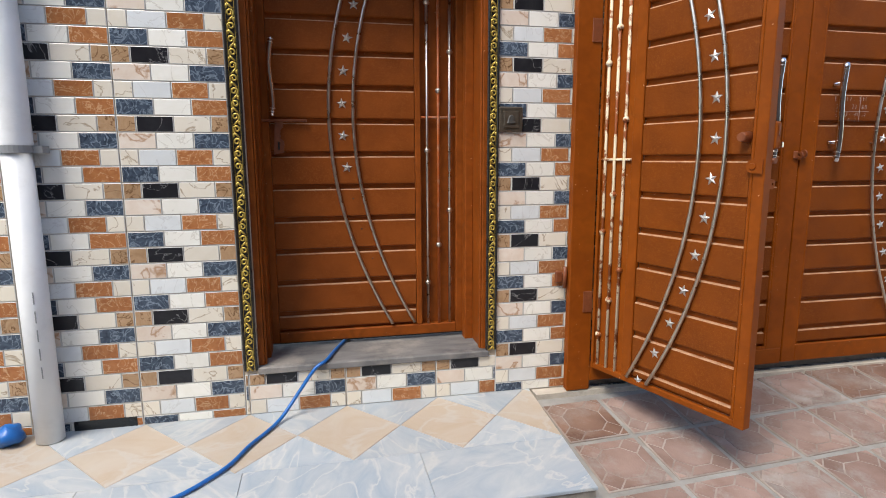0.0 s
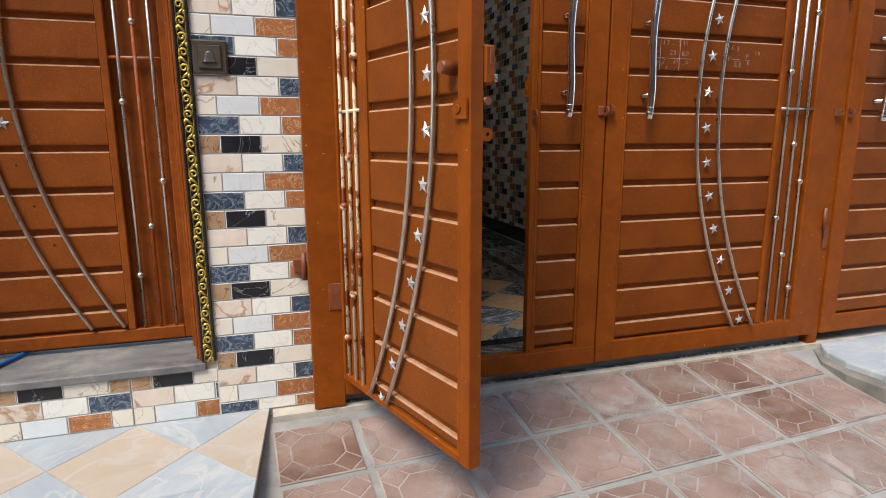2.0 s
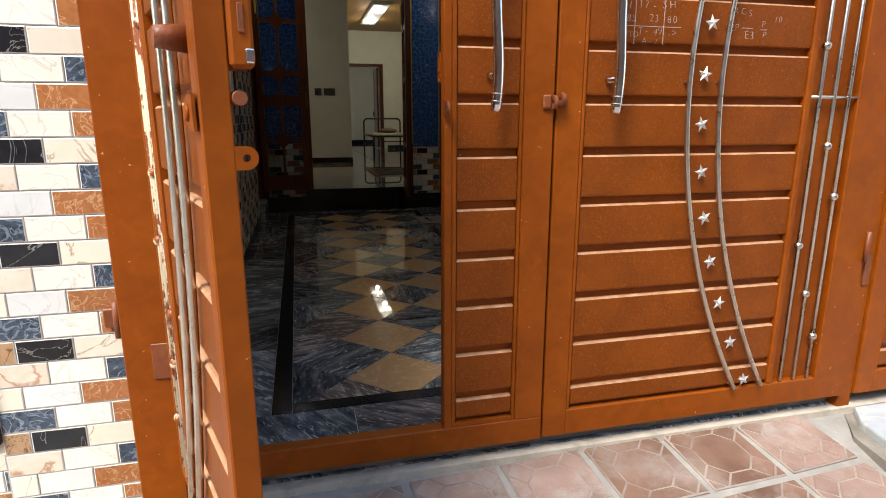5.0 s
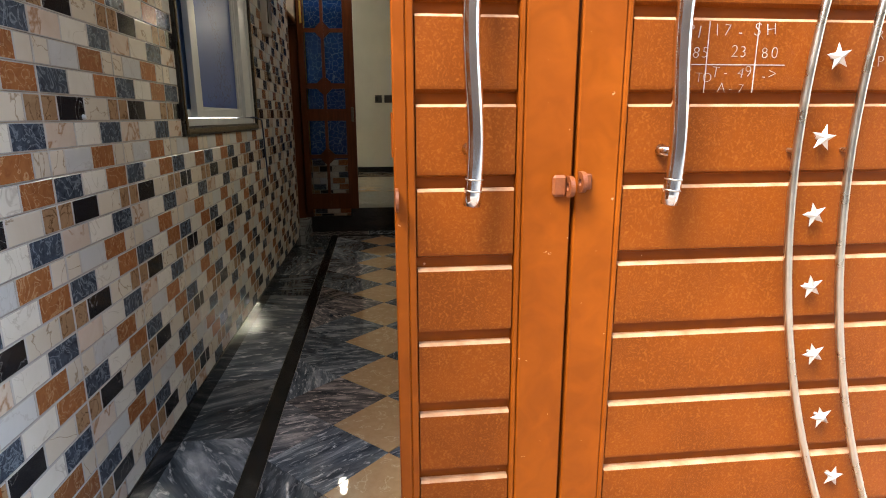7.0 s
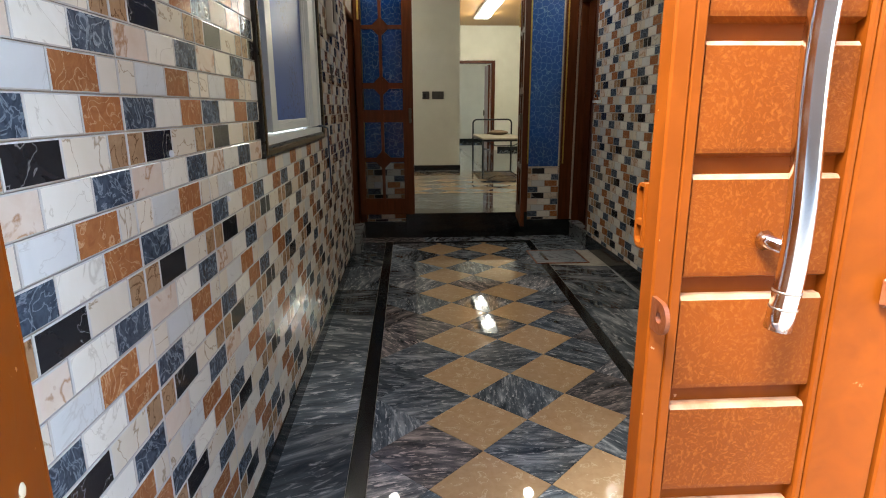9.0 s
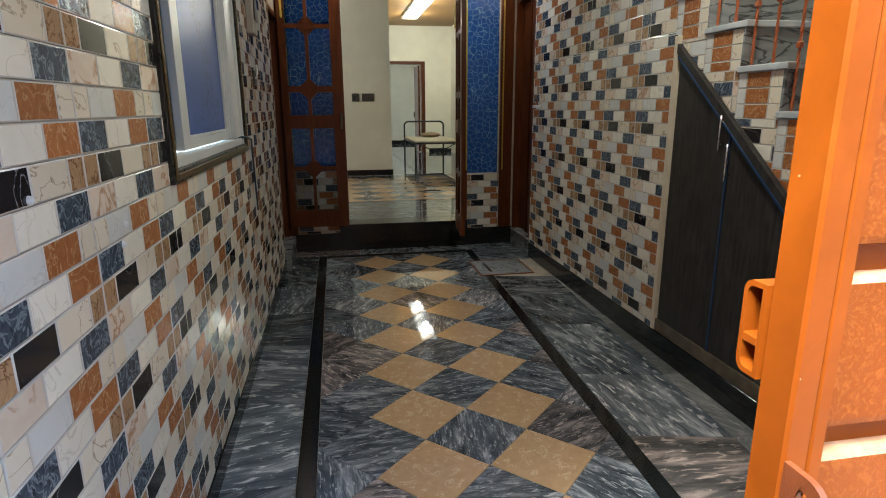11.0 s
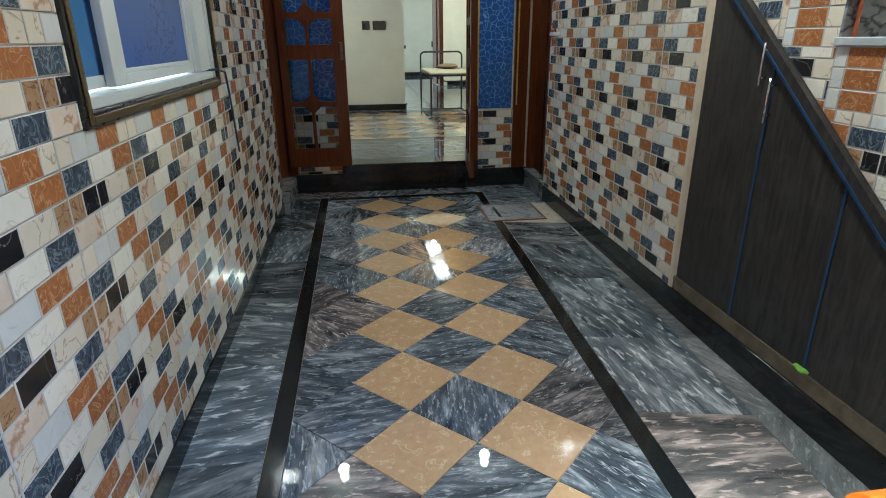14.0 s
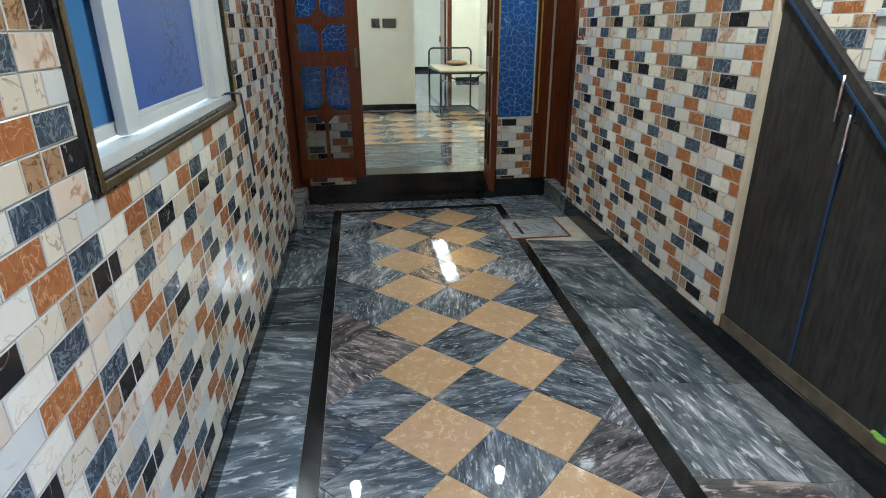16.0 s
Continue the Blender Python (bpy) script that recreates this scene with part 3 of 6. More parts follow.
def wall_tiles(wall, origin, udir, ndir, u0, top, regions, near, limit=290, TW=0.15, ROWH=ROWH, rows=PATTERN):
    """Tiles on a wall. origin: where u = 0; u runs along udir, v is z. regions: convex polygons in (u, z). near(u, z): whether singly."""
    origin, udir, ndir = Vector(origin), Vector(udir), Vector(ndir)
    up = Vector((0, 0, 1))
    turn = Matrix((udir, up, ndir)).transposed().to_4x4()
    lo_u, hi_u = min(p[0] for r in regions for p in r), max(p[0] for r in regions for p in r)
    lo_v, hi_v = min(p[1] for r in regions for p in r), max(p[1] for r in regions for p in r)
    rest, single = bmesh.new(), 0
    gap, seam = 0.0011, 0.002
    place = lambda u, v, w: origin + udir * u + up * v + ndir * w
    row0 = math.floor((top - hi_v) / ROWH) - 1
    for r in range(row0, math.ceil((top - lo_v) / ROWH) + 1):
        zt = top - r * ROWH
        shift, kinds = rows[r % len(rows)]
        k0 = math.floor((lo_u - u0) / TW) - 2
        for k in range(k0, math.ceil((hi_u - u0) / TW) + 2):
            ua = u0 + (k + shift) * TW
            kind = kinds[k % 3]
            full = [(ua + gap, zt - ROWH + gap), (ua + TW - gap, zt - ROWH + gap), (ua + TW - gap, zt - gap), (ua + gap, zt - gap)]
            if ua > hi_u or ua + TW < lo_u or zt < lo_v or zt - ROWH > hi_v:
                continue
            pieces = [full]
            if shift == 0 and k % 3 != 1:
                pieces = [clip(full, rect(ua + (seam if k % 3 == 0 else 0), ua + TW - (seam if k % 3 == 2 else 0), -9, 9))]
            elif shift and k % 3 == 2:
                pieces = [clip(full, rect(ua, ua + TW / 2 - seam, -9, 9)), clip(full, rect(ua + TW / 2 + seam, ua + TW, -9, 9))]
            for reg, full in [(g, p) for g in regions for p in pieces]:
                poly = clip(full, reg)
                if not poly or area(poly) < 1.2e-4:
                    continue
                cu, cv = ua + TW / 2, zt - ROWH / 2
                if single < limit and near(cu, cv):
                    single += 1
                    if abs(area(poly) - area(full)) < 1e-7:
                        key = (kind, TW, ROWH, round(full[0][0] - ua, 4), round(full[1][0] - ua, 4))
                        if key not in tile_mesh:
                            bm = bmesh.new()
                            slab_piece(bm, [(u - cu, v - cv) for u, v in full], 0.007, 0.003, lambda u, v, w: (u, v, w), (0, 1))
                            tile_mesh[key] = mesh_of("tile", bm, [TILES[kind], rim])
                        me = tile_mesh[key]
                    else:
                        bm = bmesh.new()
                        slab_piece(bm, [(u - cu, v - cv) for u, v in poly], 0.007, 0.003, lambda u, v, w: (u, v, w), (0, 1))
                        me = mesh_of("tile", bm, [TILES[kind], rim])
                    ob = new("tile", me)
                    ob.parent = wall
                    ob.matrix_basis = Matrix.Translation(place(cu, cv, 0)) @ turn @ pose(0, 0, 0, random.uniform(-0.3, 0.3), random.uniform(-0.25, 0.25), 0)
                else:
                    slab_piece(rest, poly, 0.007, 0.003, place, (KINDS.index(kind), len(KINDS)))
    if len(rest.verts):
        ob = new("tiles", mesh_of("tiles", rest, [TILES[k] for k in KINDS] + [rim]))
        ob.parent = wall
        tagged(ob, "glazed wall tiles in mixed colours", kind="stuff")
    else:
        rest.free()


def rect(u0, u1, v0, v1):
    return [(u0, v0), (u1, v0), (u1, v1), (u0, v1)]


# ---- plan ----
FY, LX, RX, EY, SILL = 2.737, 1.371, 3.824, 8.452, 0.285   # facade, corridor walls, end wall, inner floor
GY = 2.662                                             # front of the gate
CEIL = 3.25

# facade: grout body with the side door's opening, and the gate's opening
# the box above 3.6 m is unseen, added to shut out sky light
facade = wall_solid("wall_south", boxes(
    (-3.2, -0.2, FY, FY + 0.23, -0.3, 3.6), (-0.2, 0.93, FY, FY + 0.23, -0.3, 0.2), (-0.2, 0.93, FY, FY + 0.23, 2.25, 3.6),
    (0.93, LX, FY, FY + 0.23, -0.3, 3.6), (LX, 3.98, FY, FY + 0.23, 2.42, 3.6), (5.5, 8.0, FY, FY + 0.23, -0.3, 3.6), (3.98, 5.5, FY, FY + 0.23, 2.42, 3.6), (3.6, 5.5, FY, FY + 0.23, 3.6, 5.4)),
    grout, "house front clad in mixed glazed brick-pattern tiles")
left_wall = wall_solid("wall_west", boxes(
    (LX - 0.22, LX, FY + 0.23, 4.36, -0.1, CEIL), (LX - 0.22, LX, 4.36, 5.80, -0.1, 1.32), (LX - 0.22, LX, 4.36, 5.80, 2.45, CEIL),
    (LX - 0.22, LX, 5.80, 7.72, -0.1, CEIL), (LX - 0.22, LX, 7.72, EY, 2.4, CEIL), (LX - 0.22, LX, 7.72, EY, -0.1, 0.17), (LX - 0.22, LX, EY, EY + 0.2, -0.1, CEIL + 0.4)),
    grout, "corridor wall clad in mixed glazed brick-pattern tiles")

# stair line on the right wall
RUN, RISE, STAIR_Y, STAIR_Z = 0.286, 0.2055, 4.54, 1.485


def tread_z(k):
    return STAIR_Z + k * RISE


STEPS = [(STAIR_Y + (k - 1) * RUN, STAIR_Y + k * RUN, tread_z(k)) for k in range(-5, 8)]   # y from, y to, tread top
bm = bmesh.new()
for ya, yb, zt in STEPS:
    box(bm, RX, RX + 0.1, ya, yb, -0.1, zt - 0.03)
box(bm, RX, RX + 0.1, STEPS[-1][1], 7.8, -0.1, CEIL)
box(bm, RX, RX + 0.1, 7.8, EY, 2.62, CEIL)
box(bm, RX, RX + 0.1, 7.8, EY, -0.1, 0.16)
right_wall = wall_solid("wall_east", bm, grout, "stair side wall clad in mixed glazed brick-pattern tiles")
outer_wall = wall_solid("wall_stair", boxes((4.85, 5.05, FY + 0.23, EY + 0.2, -0.1, 6.0)), white_paint, "plain painted wall behind the stairs")

# end wall: frame of brown wood around the side lights, the doorway between
# last two boxes are unseen, added to close the stairwell against sky light
end_low = wall_solid("wall_north", boxes((LX, 1.97, EY, EY + 0.12, 0, 0.86), (3.27, 3.75, EY, EY + 0.12, 0, 0.789), (3.75, 5.05, EY, EY + 0.2, -0.1, CEIL), (LX, 3.75, EY, EY + 0.2, 3.2, CEIL + 0.35), (RX, 5.05, EY + 0.001, EY + 0.2, CEIL, 5.4), (RX - 0.15, RX, FY + 0.23, EY, CEIL + 0.15, 5.4)),
                     grout, "low tiled walls under the inner entrance's side lights, with unseen closures above")

# ---- ceilings ----
tagged(part("ceiling", boxes((LX - 0.22, RX + 0.0, FY + 0.23, EY, CEIL, CEIL + 0.15)), plaster), "plain corridor ceiling", "ceiling", kind="structure")
tagged(part("ceiling_stair", boxes((RX, 5.05, FY + 0.23, EY, 5.2, 5.35)), plaster), "plain ceiling over the stairs", "ceiling", kind="structure")

# ---- ground outside ----
bm = bmesh.new()
prof = [(2.9, -0.03), (2.6, -0.035), (1.4, -0.195), (-60.0, -0.22)]
for (ya, za), (yb, zb) in zip(prof, prof[1:]):
    vs = [bm.verts.new(p) for p in ((-60, ya, za), (-60, yb, zb), (60, yb, zb), (60, ya, za))]
    bm.faces.new(vs)
ground = tagged(part("ground", bm, cement), "cement ground of the street sloping away from the gate", "ground", kind="structure")
# unseen wall, added to keep low sky light out of the corridor
wall_solid("wall_across_unseen", boxes((-14, 18, -6.2, -6.0, -0.3, 7.0)), screen_brick, "unseen dark wall added across the street to block low sky light")

# ---- porch slab ----
bm = bmesh.new()
SLAB = [(-3.2, 1.82), (1.075, 1.82), (1.155, FY - 0.002), (-3.2, FY - 0.002)]
prism(bm, SLAB, 0.25, lambda u, v, w: (u, v, w - 0.262))
porch = tagged(part("pavement_porch", bm, concrete), "raised porch slab paved in white marble and buff stone", "porch", kind="structure")

# ---- gate ----
def plank_zs(bottom, first, step, top):
    zs = [bottom] + [first + step * k for k in range(40) if first + step * k < top - 0.03] + [top]
    return list(zip(zs, zs[1:]))


def arc_pts(x, sign, z0, z1, zmid=1.28, R=1.98, y=0.0):
    return [(x + sign * (z - zmid) ** 2 / (2 * R), y, z) for z in (z0 + (z1 - z0) * i / 40 for i in range(41))]


def star_mesh(bm, c, r=0.028, lift=0.009, stem=0.006, turn=0.0):
    x, y, z = c
    mid = bm.verts.new((x, y - lift, z))
    ring = []
    for i in range(10):
        a, q = turn + math.pi / 2 + math.pi * i / 5, r if i % 2 == 0 else r * 0.42
        ring.append(bm.verts.new((x + q * math.cos(a), y, z + q * math.sin(a))))
    for i in range(10):
        bm.faces.new((mid, ring[(i + 1) % 10], ring[i]))
    bm.faces.new(ring)
    tube(bm, [(x, y, z), (x, y + stem, z)], 0.004, 6)


def planks(parent, x0, x1, bottom, first, top, yf, step=0.1632, paint=None):
    """Pressed steel planks on a backing sheet; the lower lip of each stands out."""
    paint = paint or frosted
    part("backing_sheet", boxes((x0, x1, yf + 0.018, yf + 0.024, bottom, top)), enamel if paint is frosted else recess_enamel, parent)
    for za, zb in plank_zs(bottom, first, step, top):
        bm = bmesh.new()
        g = 0.011
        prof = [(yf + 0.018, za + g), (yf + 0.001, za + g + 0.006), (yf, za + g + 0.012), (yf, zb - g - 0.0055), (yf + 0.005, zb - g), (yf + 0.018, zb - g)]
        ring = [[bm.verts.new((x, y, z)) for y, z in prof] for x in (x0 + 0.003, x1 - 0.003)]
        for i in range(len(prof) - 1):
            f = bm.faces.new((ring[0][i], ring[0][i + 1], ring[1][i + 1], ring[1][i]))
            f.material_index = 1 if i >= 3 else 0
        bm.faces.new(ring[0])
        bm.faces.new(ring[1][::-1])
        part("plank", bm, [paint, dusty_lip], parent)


def curved_rods(parent, xs, sign, z0, z1, yf, zmid=1.28):
    for x in xs:
        part("curved_rod", tube(bmesh.new(), arc_pts(x, sign, z0, z1, zmid, y=yf - 0.012), 0.0085), chrome, parent, "steel curved rod", True)


def stars(parent, x, sign, zs, yf, zmid=1.28, stem=0.006):
    for z in zs:
        bm = bmesh.new()
        star_mesh(bm, (x + sign * (z - zmid) ** 2 / (2 * 1.98), yf - 0.001, z), stem=stem, turn=random.uniform(-0.35, 0.35))
        part("star", bm, star_steel, parent, "polished steel star")


def bars(parent, xs, z0, z1, yf, balls, mats, cross):
    for i, x in enumerate(xs):
        rod = part("bar", tube(bmesh.new(), [(x, yf, z0), (x, yf, z1)], 0.0075, 8), mats[i], parent, "", True)
    for i, z in balls:
        part("ball", ball(bmesh.new(), (xs[i], yf, z), 0.0165, 0.95), mats[i] if mats[i] is worn_bar else chrome, parent, "", True)
    part("cross_rod", tube(bmesh.new(), [(min(xs) - 0.045, yf + 0.002, cross), (max(xs) + 0.045, yf + 0.002, cross)], 0.006, 8), mats[1], parent, "", True)


def pull_handle(parent, x, z0, z1, yf, r=0.0165):
    pts = []
    for i in range(25):
        s = i / 24
        pts.append((x + 0.008 * math.sin(s * 2 * math.pi + 0.5) + 0.012 * (s - 0.5), yf - 0.052 - 0.006 * math.sin(s * math.pi), z0 + (z1 - z0) * s))
    h = part("handle", tube(bmesh.new(), pts, r, 14), bright_chrome, parent, "polished steel pull handle", True)
    for k in (1, 2, 22, 23):
        a, b = Vector(pts[k]), Vector(pts[k + 1])
        a, b = (a.lerp(b, 0.3), a.lerp(b, 0.42))
        part("ring", tube(bmesh.new(), [a, b], r + 0.0006, 14), chrome, h, "", True)
    for s in (0.2, 0.8):
        z = z0 + (z1 - z0) * s
        part("standoff", tube(bmesh.new(), [(x, yf - 0.05, z), (x, yf - 0.006, z), (x, yf, z)], 0.009, 10, rs=[0.009, 0.009, 0.014]), bright_chrome, h, "", True)


def lug(parent, x, yf, z, w=0.05, h=0.035, side=1, name="latch_lug"):
    """A plate with a rounded end and a hole, standing out of the leaf's edge."""
    bm = bmesh.new()
    outer = [(0, -h / 2), (w * 0.6, -h / 2)] + [(w * 0.6 + h / 2 * math.cos(a), h / 2 * math.sin(a)) for a in (-math.pi / 2 + math.pi * i / 8 for i in range(1, 8))] + [(w * 0.6, h / 2), (0, h / 2)]
    hole = [(w * 0.6 + 0.008 * math.cos(a), 0.008 * math.sin(a)) for a in (2 * math.pi * i / len(outer) - 2.2 for i in range(len(outer)))]
    rings = [[bm.verts.new((x + side * u, y, z + v)) for u, v in poly] for y in (yf - 0.005, yf) for poly in (outer, hole)]
    k = len(outer)
    for i in range(k):
        j = (i + 1) % k
        bm.faces.new((rings[0][i], rings[0][j], rings[1][j], rings[1][i]))
        bm.faces.new((rings[2][i], rings[3][i], rings[3][j], rings[2][j]))
        bm.faces.new((rings[0][i], rings[2][i], rings[2][j], rings[0][j]))
        bm.faces.new((rings[1][i], rings[1][j], rings[3][j], rings[3][i]))
    return part(name, bm, rust_iron, parent, "painted iron lug with a hole")


def ear(parent, x, yf, z, thick=0.009, reach=0.034, r=0.021):
    """A rounded ear with a hole, standing out from the face of the leaf."""
    bm = bmesh.new()
    k = 18
    outer = [(yf, z - r), (yf - reach + r, z - r)] + [(yf - reach + r - r * math.sin(a), z - r * math.cos(a)) for a in (math.pi * i / (k - 3) for i in range(1, k - 3))] + [(yf - reach + r, z + r), (yf, z + r)]
    hole = [(yf - reach + r - 0.008 * math.sin(a), z - 0.008 * math.cos(a)) for a in (-0.6 + 2 * math.pi * i / len(outer) for i in range(len(outer)))]
    rings = [[bm.verts.new((xx, y, zz)) for y, zz in poly] for xx in (x, x + thick) for poly in (outer, hole)]
    for i in range(len(outer)):
        j = (i + 1) % len(outer)
        bm.faces.new((rings[0][i], rings[1][i], rings[1][j], rings[0][j]))
        bm.faces.new((rings[2][i], rings[2][j], rings[3][j], rings[3][i]))
        bm.faces.new((rings[0][i], rings[0][j], rings[2][j], rings[2][i]))
        bm.faces.new((rings[1][i], rings[3][i], rings[3][j], rings[1][j]))
    bmesh.ops.recalc_face_normals(bm, faces=bm.faces)
    return part("padlock_ear", bm, rust_iron, parent, "painted iron ear with a hole")


GTOP = 2.44
DEP = 0.05                                   # depth of the leaves' steel tubes
FIRST = 0.242

# left half: fixed frame with a strip of planks, in which the wicket hangs
left_gate = root("gate_frame_leaf", (1.337, GY, 0.0), label="brown enamelled steel gate leaf framing a wicket opening", category="gate")
ox = -1.337
part("hinge_stile", boxes((0, 0.128, 0, 0.012, 0.0, GTOP), (0.004, 0.09, 0.0122, DEP, 0.0, GTOP), bevel=0.003), enamel, left_gate)
part("bottom_rail", boxes((0.128, 1.304, 0.0, DEP, 0.045, 0.135), bevel=0.004), enamel, left_gate)
part("strike_stile", boxes((2.284 + ox, 2.3098 + ox, 0, 0.04, 0.135, GTOP), bevel=0.003), enamel, left_gate)
part("strike_flange", boxes((2.3104 + ox, 2.325 + ox, 0.001, 0.04, 0.135, GTOP), bevel=0.002), enamel, left_gate)
part("meeting_stile", boxes((2.527 + ox, 2.5382 + ox, 0.0008, DEP, 0.135, GTOP), (2.5396 + ox, 2.640 + ox, 0, DEP, 0.135, GTOP), bevel=0.003), enamel, left_gate)
part("strip_rail", boxes((2.325 + ox, 2.527 + ox, 0.002, DEP, 0.135, 0.15)), enamel, left_gate)
part("top_rail", boxes((0.128, 2.287 + ox, 0.0, DEP, 2.28, GTOP), bevel=0.004), enamel, left_gate)
planks(left_gate, 2.325 + ox, 2.527 + ox, 0.15, FIRST, GTOP, 0.006)
pull_handle(left_gate, 2.43 + ox, 1.185, 1.70, 0.0)
ear(left_gate, 2.628 + ox, -0.001, 1.213)
part("ear_plate", boxes((2.598 + ox, 2.6275 + ox, -0.012, -0.001, 1.193, 1.236), bevel=0.005), rust_iron, left_gate)
ear(left_gate, 2.2848 + ox, -0.0005, 1.193, 0.006, 0.046, 0.022)


def rounded(y0, y1, z0, z1, r):
    """A loop with its two outer corners rounded."""
    return ([(y0, z1), (y0, z0)] + [(y1 - r + r * math.sin(a), z0 + r - r * math.cos(a)) for a in (math.pi / 2 * i / 6 for i in range(7))]
            + [(y1 - r + r * math.cos(a), z1 - r + r * math.sin(a)) for a in (math.pi / 2 * i / 6 for i in range(7))])


KX0, KX1 = 2.281 + ox, 2.3045 + ox
bm = bmesh.new()
loops = [[[bm.verts.new((x, y, z)) for y, z in lp] for lp in (rounded(0.0402, 0.068, 1.271, 1.359, 0.011), rounded(0.0452, 0.0635, 1.276, 1.354, 0.008))] for x in (KX0, KX1)]
for i in range(len(loops[0][0])):
    j = (i + 1) % len(loops[0][0])
    for a, b in ((loops[0][0], loops[0][1]), (loops[0][1], loops[1][1]), (loops[1][1], loops[1][0]), (loops[1][0], loops[0][0])):
        bm.faces.new((a[i], a[j], b[j], b[i]))
box(bm, KX0, KX1, 0.0452, 0.0635, 1.3, 1.309, bevel=0.0012)
box(bm, KX1 + 0.0002, KX1 + 0.003, 0.0402, 0.067, 1.275, 1.355)
for k in range(5):
    tube(bm, [(KX1 - 0.003, 0.047, 1.316 + 0.008 * k), (KX1 - 0.003, 0.062, 1.314 + 0.008 * k)], 0.0022, 6)
part("lock_keep", bm, enamel, left_gate, "orange brown iron lock keep with two slots")
for z in (0.42, 1.75):
    part("hinge_plate", boxes((0.075, 0.127, -0.006, -0.001, z, z + 0.11), bevel=0.002), rust_iron, left_gate)

# low strip added behind the gate's bottom rails to block floor glints below them
tagged(part("door_sill", boxes((LX + 0.002, 3.96, 2.7165, 2.7345, -0.03, 0.062), bevel=0.002), sill_stone), "low dark strip added behind the gate to close the gap below", "sill", kind="structure")

# wall bolt keep beside the stile
keep = root("wall_bolt_keep", (1.318, FY - 0.03, 0.60), label="rusty painted iron bolt keep let into the tiled wall", category="bolt")
part("plate", boxes((-0.035, 0.0, 0.0, 0.024, -0.03, 0.03), bevel=0.004), rust_iron, keep)
part("knuckle", tube(bmesh.new(), [(0.006, -0.012, -0.055), (0.006, -0.012, 0.055)], 0.011), rust_iron, keep, "", True)

# wicket, open outwards
def inner_lug(x, y, z, reach, h):
    """A rounded plate with a hole, square to the leaf, standing out of its inner face."""
    bm = bmesh.new()
    r = h / 2
    outer = [(y, z - r), (y + reach - r, z - r)] + [(y + reach - r + r * math.sin(a), z - r * math.cos(a)) for a in (math.pi * i / 10 for i in range(1, 10))] + [(y + reach - r, z + r), (y, z + r)]
    hole = [(y + reach - r + 0.006 * math.sin(a), z - 0.006 * math.cos(a)) for a in (-0.6 + 2 * math.pi * i / len(outer) for i in range(len(outer)))]
    rings = [[bm.verts.new((xx, u, w)) for u, w in poly] for xx in (x, x + 0.005) for poly in (outer, hole)]
    for i in range(len(outer)):
        j = (i + 1) % len(outer)
        bm.faces.new((rings[0][i], rings[1][i], rings[1][j], rings[0][j]))
        bm.faces.new((rings[2][i], rings[2][j], rings[3][j], rings[3][i]))
        bm.faces.new((rings[0][i], rings[0][j], rings[2][j], rings[2][i]))
        bm.faces.new((rings[1][i], rings[3][i], rings[3][j], rings[1][j]))
    bmesh.ops.recalc_face_normals(bm, faces=bm.faces)
    return bm


dusty_wood = surface("dusty brown paint", (0.3, 0.16, 0.09), (0.4, 0.24, 0.15), 12, 0.8, 0, 0.2, 120, (0.24, 0.09, 0.03), 0.4)
WIC = 0.83
wicket = root("wicket_door", (1.470, GY - 0.012, 0.0), -71.2, label="open brown enamelled steel wicket door with steel bars and stars", category="door")
part("hinge_stile", boxes((0.0, 0.016, -0.012, 0.006, 0.128, 2.26), bevel=0.003), enamel, wicket)
part("divider", boxes((0.205, 0.258, -0.014, 0.012, 0.155, 2.26), bevel=0.004), enamel, wicket)
part("free_stile", boxes((0.77, 0.7835, -0.012, 0.012, 0.157, 2.219), (0.785, WIC, -0.014, 0.032, 0.128, 2.26), bevel=0.003), enamel, wicket)
part("bottom_rail", boxes((0.016, 0.785, -0.012, 0.012, 0.128, 0.156), bevel=0.003), enamel, wicket)
part("top_rail", boxes((0.016, 0.785, -0.012, 0.03, 2.22, 2.26), bevel=0.003), enamel, wicket)
part("bar_backing", boxes((0.016, 0.205, 0.0045, 0.008, 0.156, 2.22)), enamel, wicket)
planks(wicket, 0.258, 0.77, 0.156, 0.213, 2.22, -0.006, 0.1648)
curved_rods(wicket, (0.556, 0.672), -1, 0.16, 2.2, -0.008, 1.27)
stars(wicket, 0.617, -1, [0.158 + 0.1602 * k for k in range(13)], -0.006, 1.27)
bars(wicket, (0.04, 0.098, 0.156), 0.15, 2.22, -0.004, [(0, 0.315), (1, 0.507), (2, 0.667), (0, 0.843), (1, 1.028), (2, 1.38), (0, 1.647), (1, 1.80)], (worn_bar, worn_bar, worn_bar), 1.196)
part("lock_knob", tube(bmesh.new(), [(0.752, -0.006, 1.281), (0.752, -0.045, 1.281), (0.752, -0.055, 1.281)], 0.018, 14, rs=[0.022, 0.018, 0.016]), rust_iron, wicket, "painted iron lock cylinder", True)
lug(wicket, 0.825, -0.018, 1.172, 0.062, 0.052, -1, "padlock_lug").data.materials[0] = enamel
part("lug_collar", tube(bmesh.new(), [(0.788, -0.0225, 1.172), (0.788, -0.028, 1.172)], 0.012, 14, rs=[0.014, 0.011]), enamel, wicket, "", True)
plate = part("edge_lug", inner_lug(WIC - 0.006, 0.03, 1.105, 0.036, 0.036), enamel, wicket, "painted lug with a hole")
for zk in range(13):
    zc = 0.213 + 0.1648 * zk
    if zc < 2.2:
        part("inner_rib", boxes((0.26, 0.768, 0.0185, 0.036, zc - 0.02, zc + 0.02), bevel=0.003), dusty_wood, wicket, "dusty brown rib on the inner face")
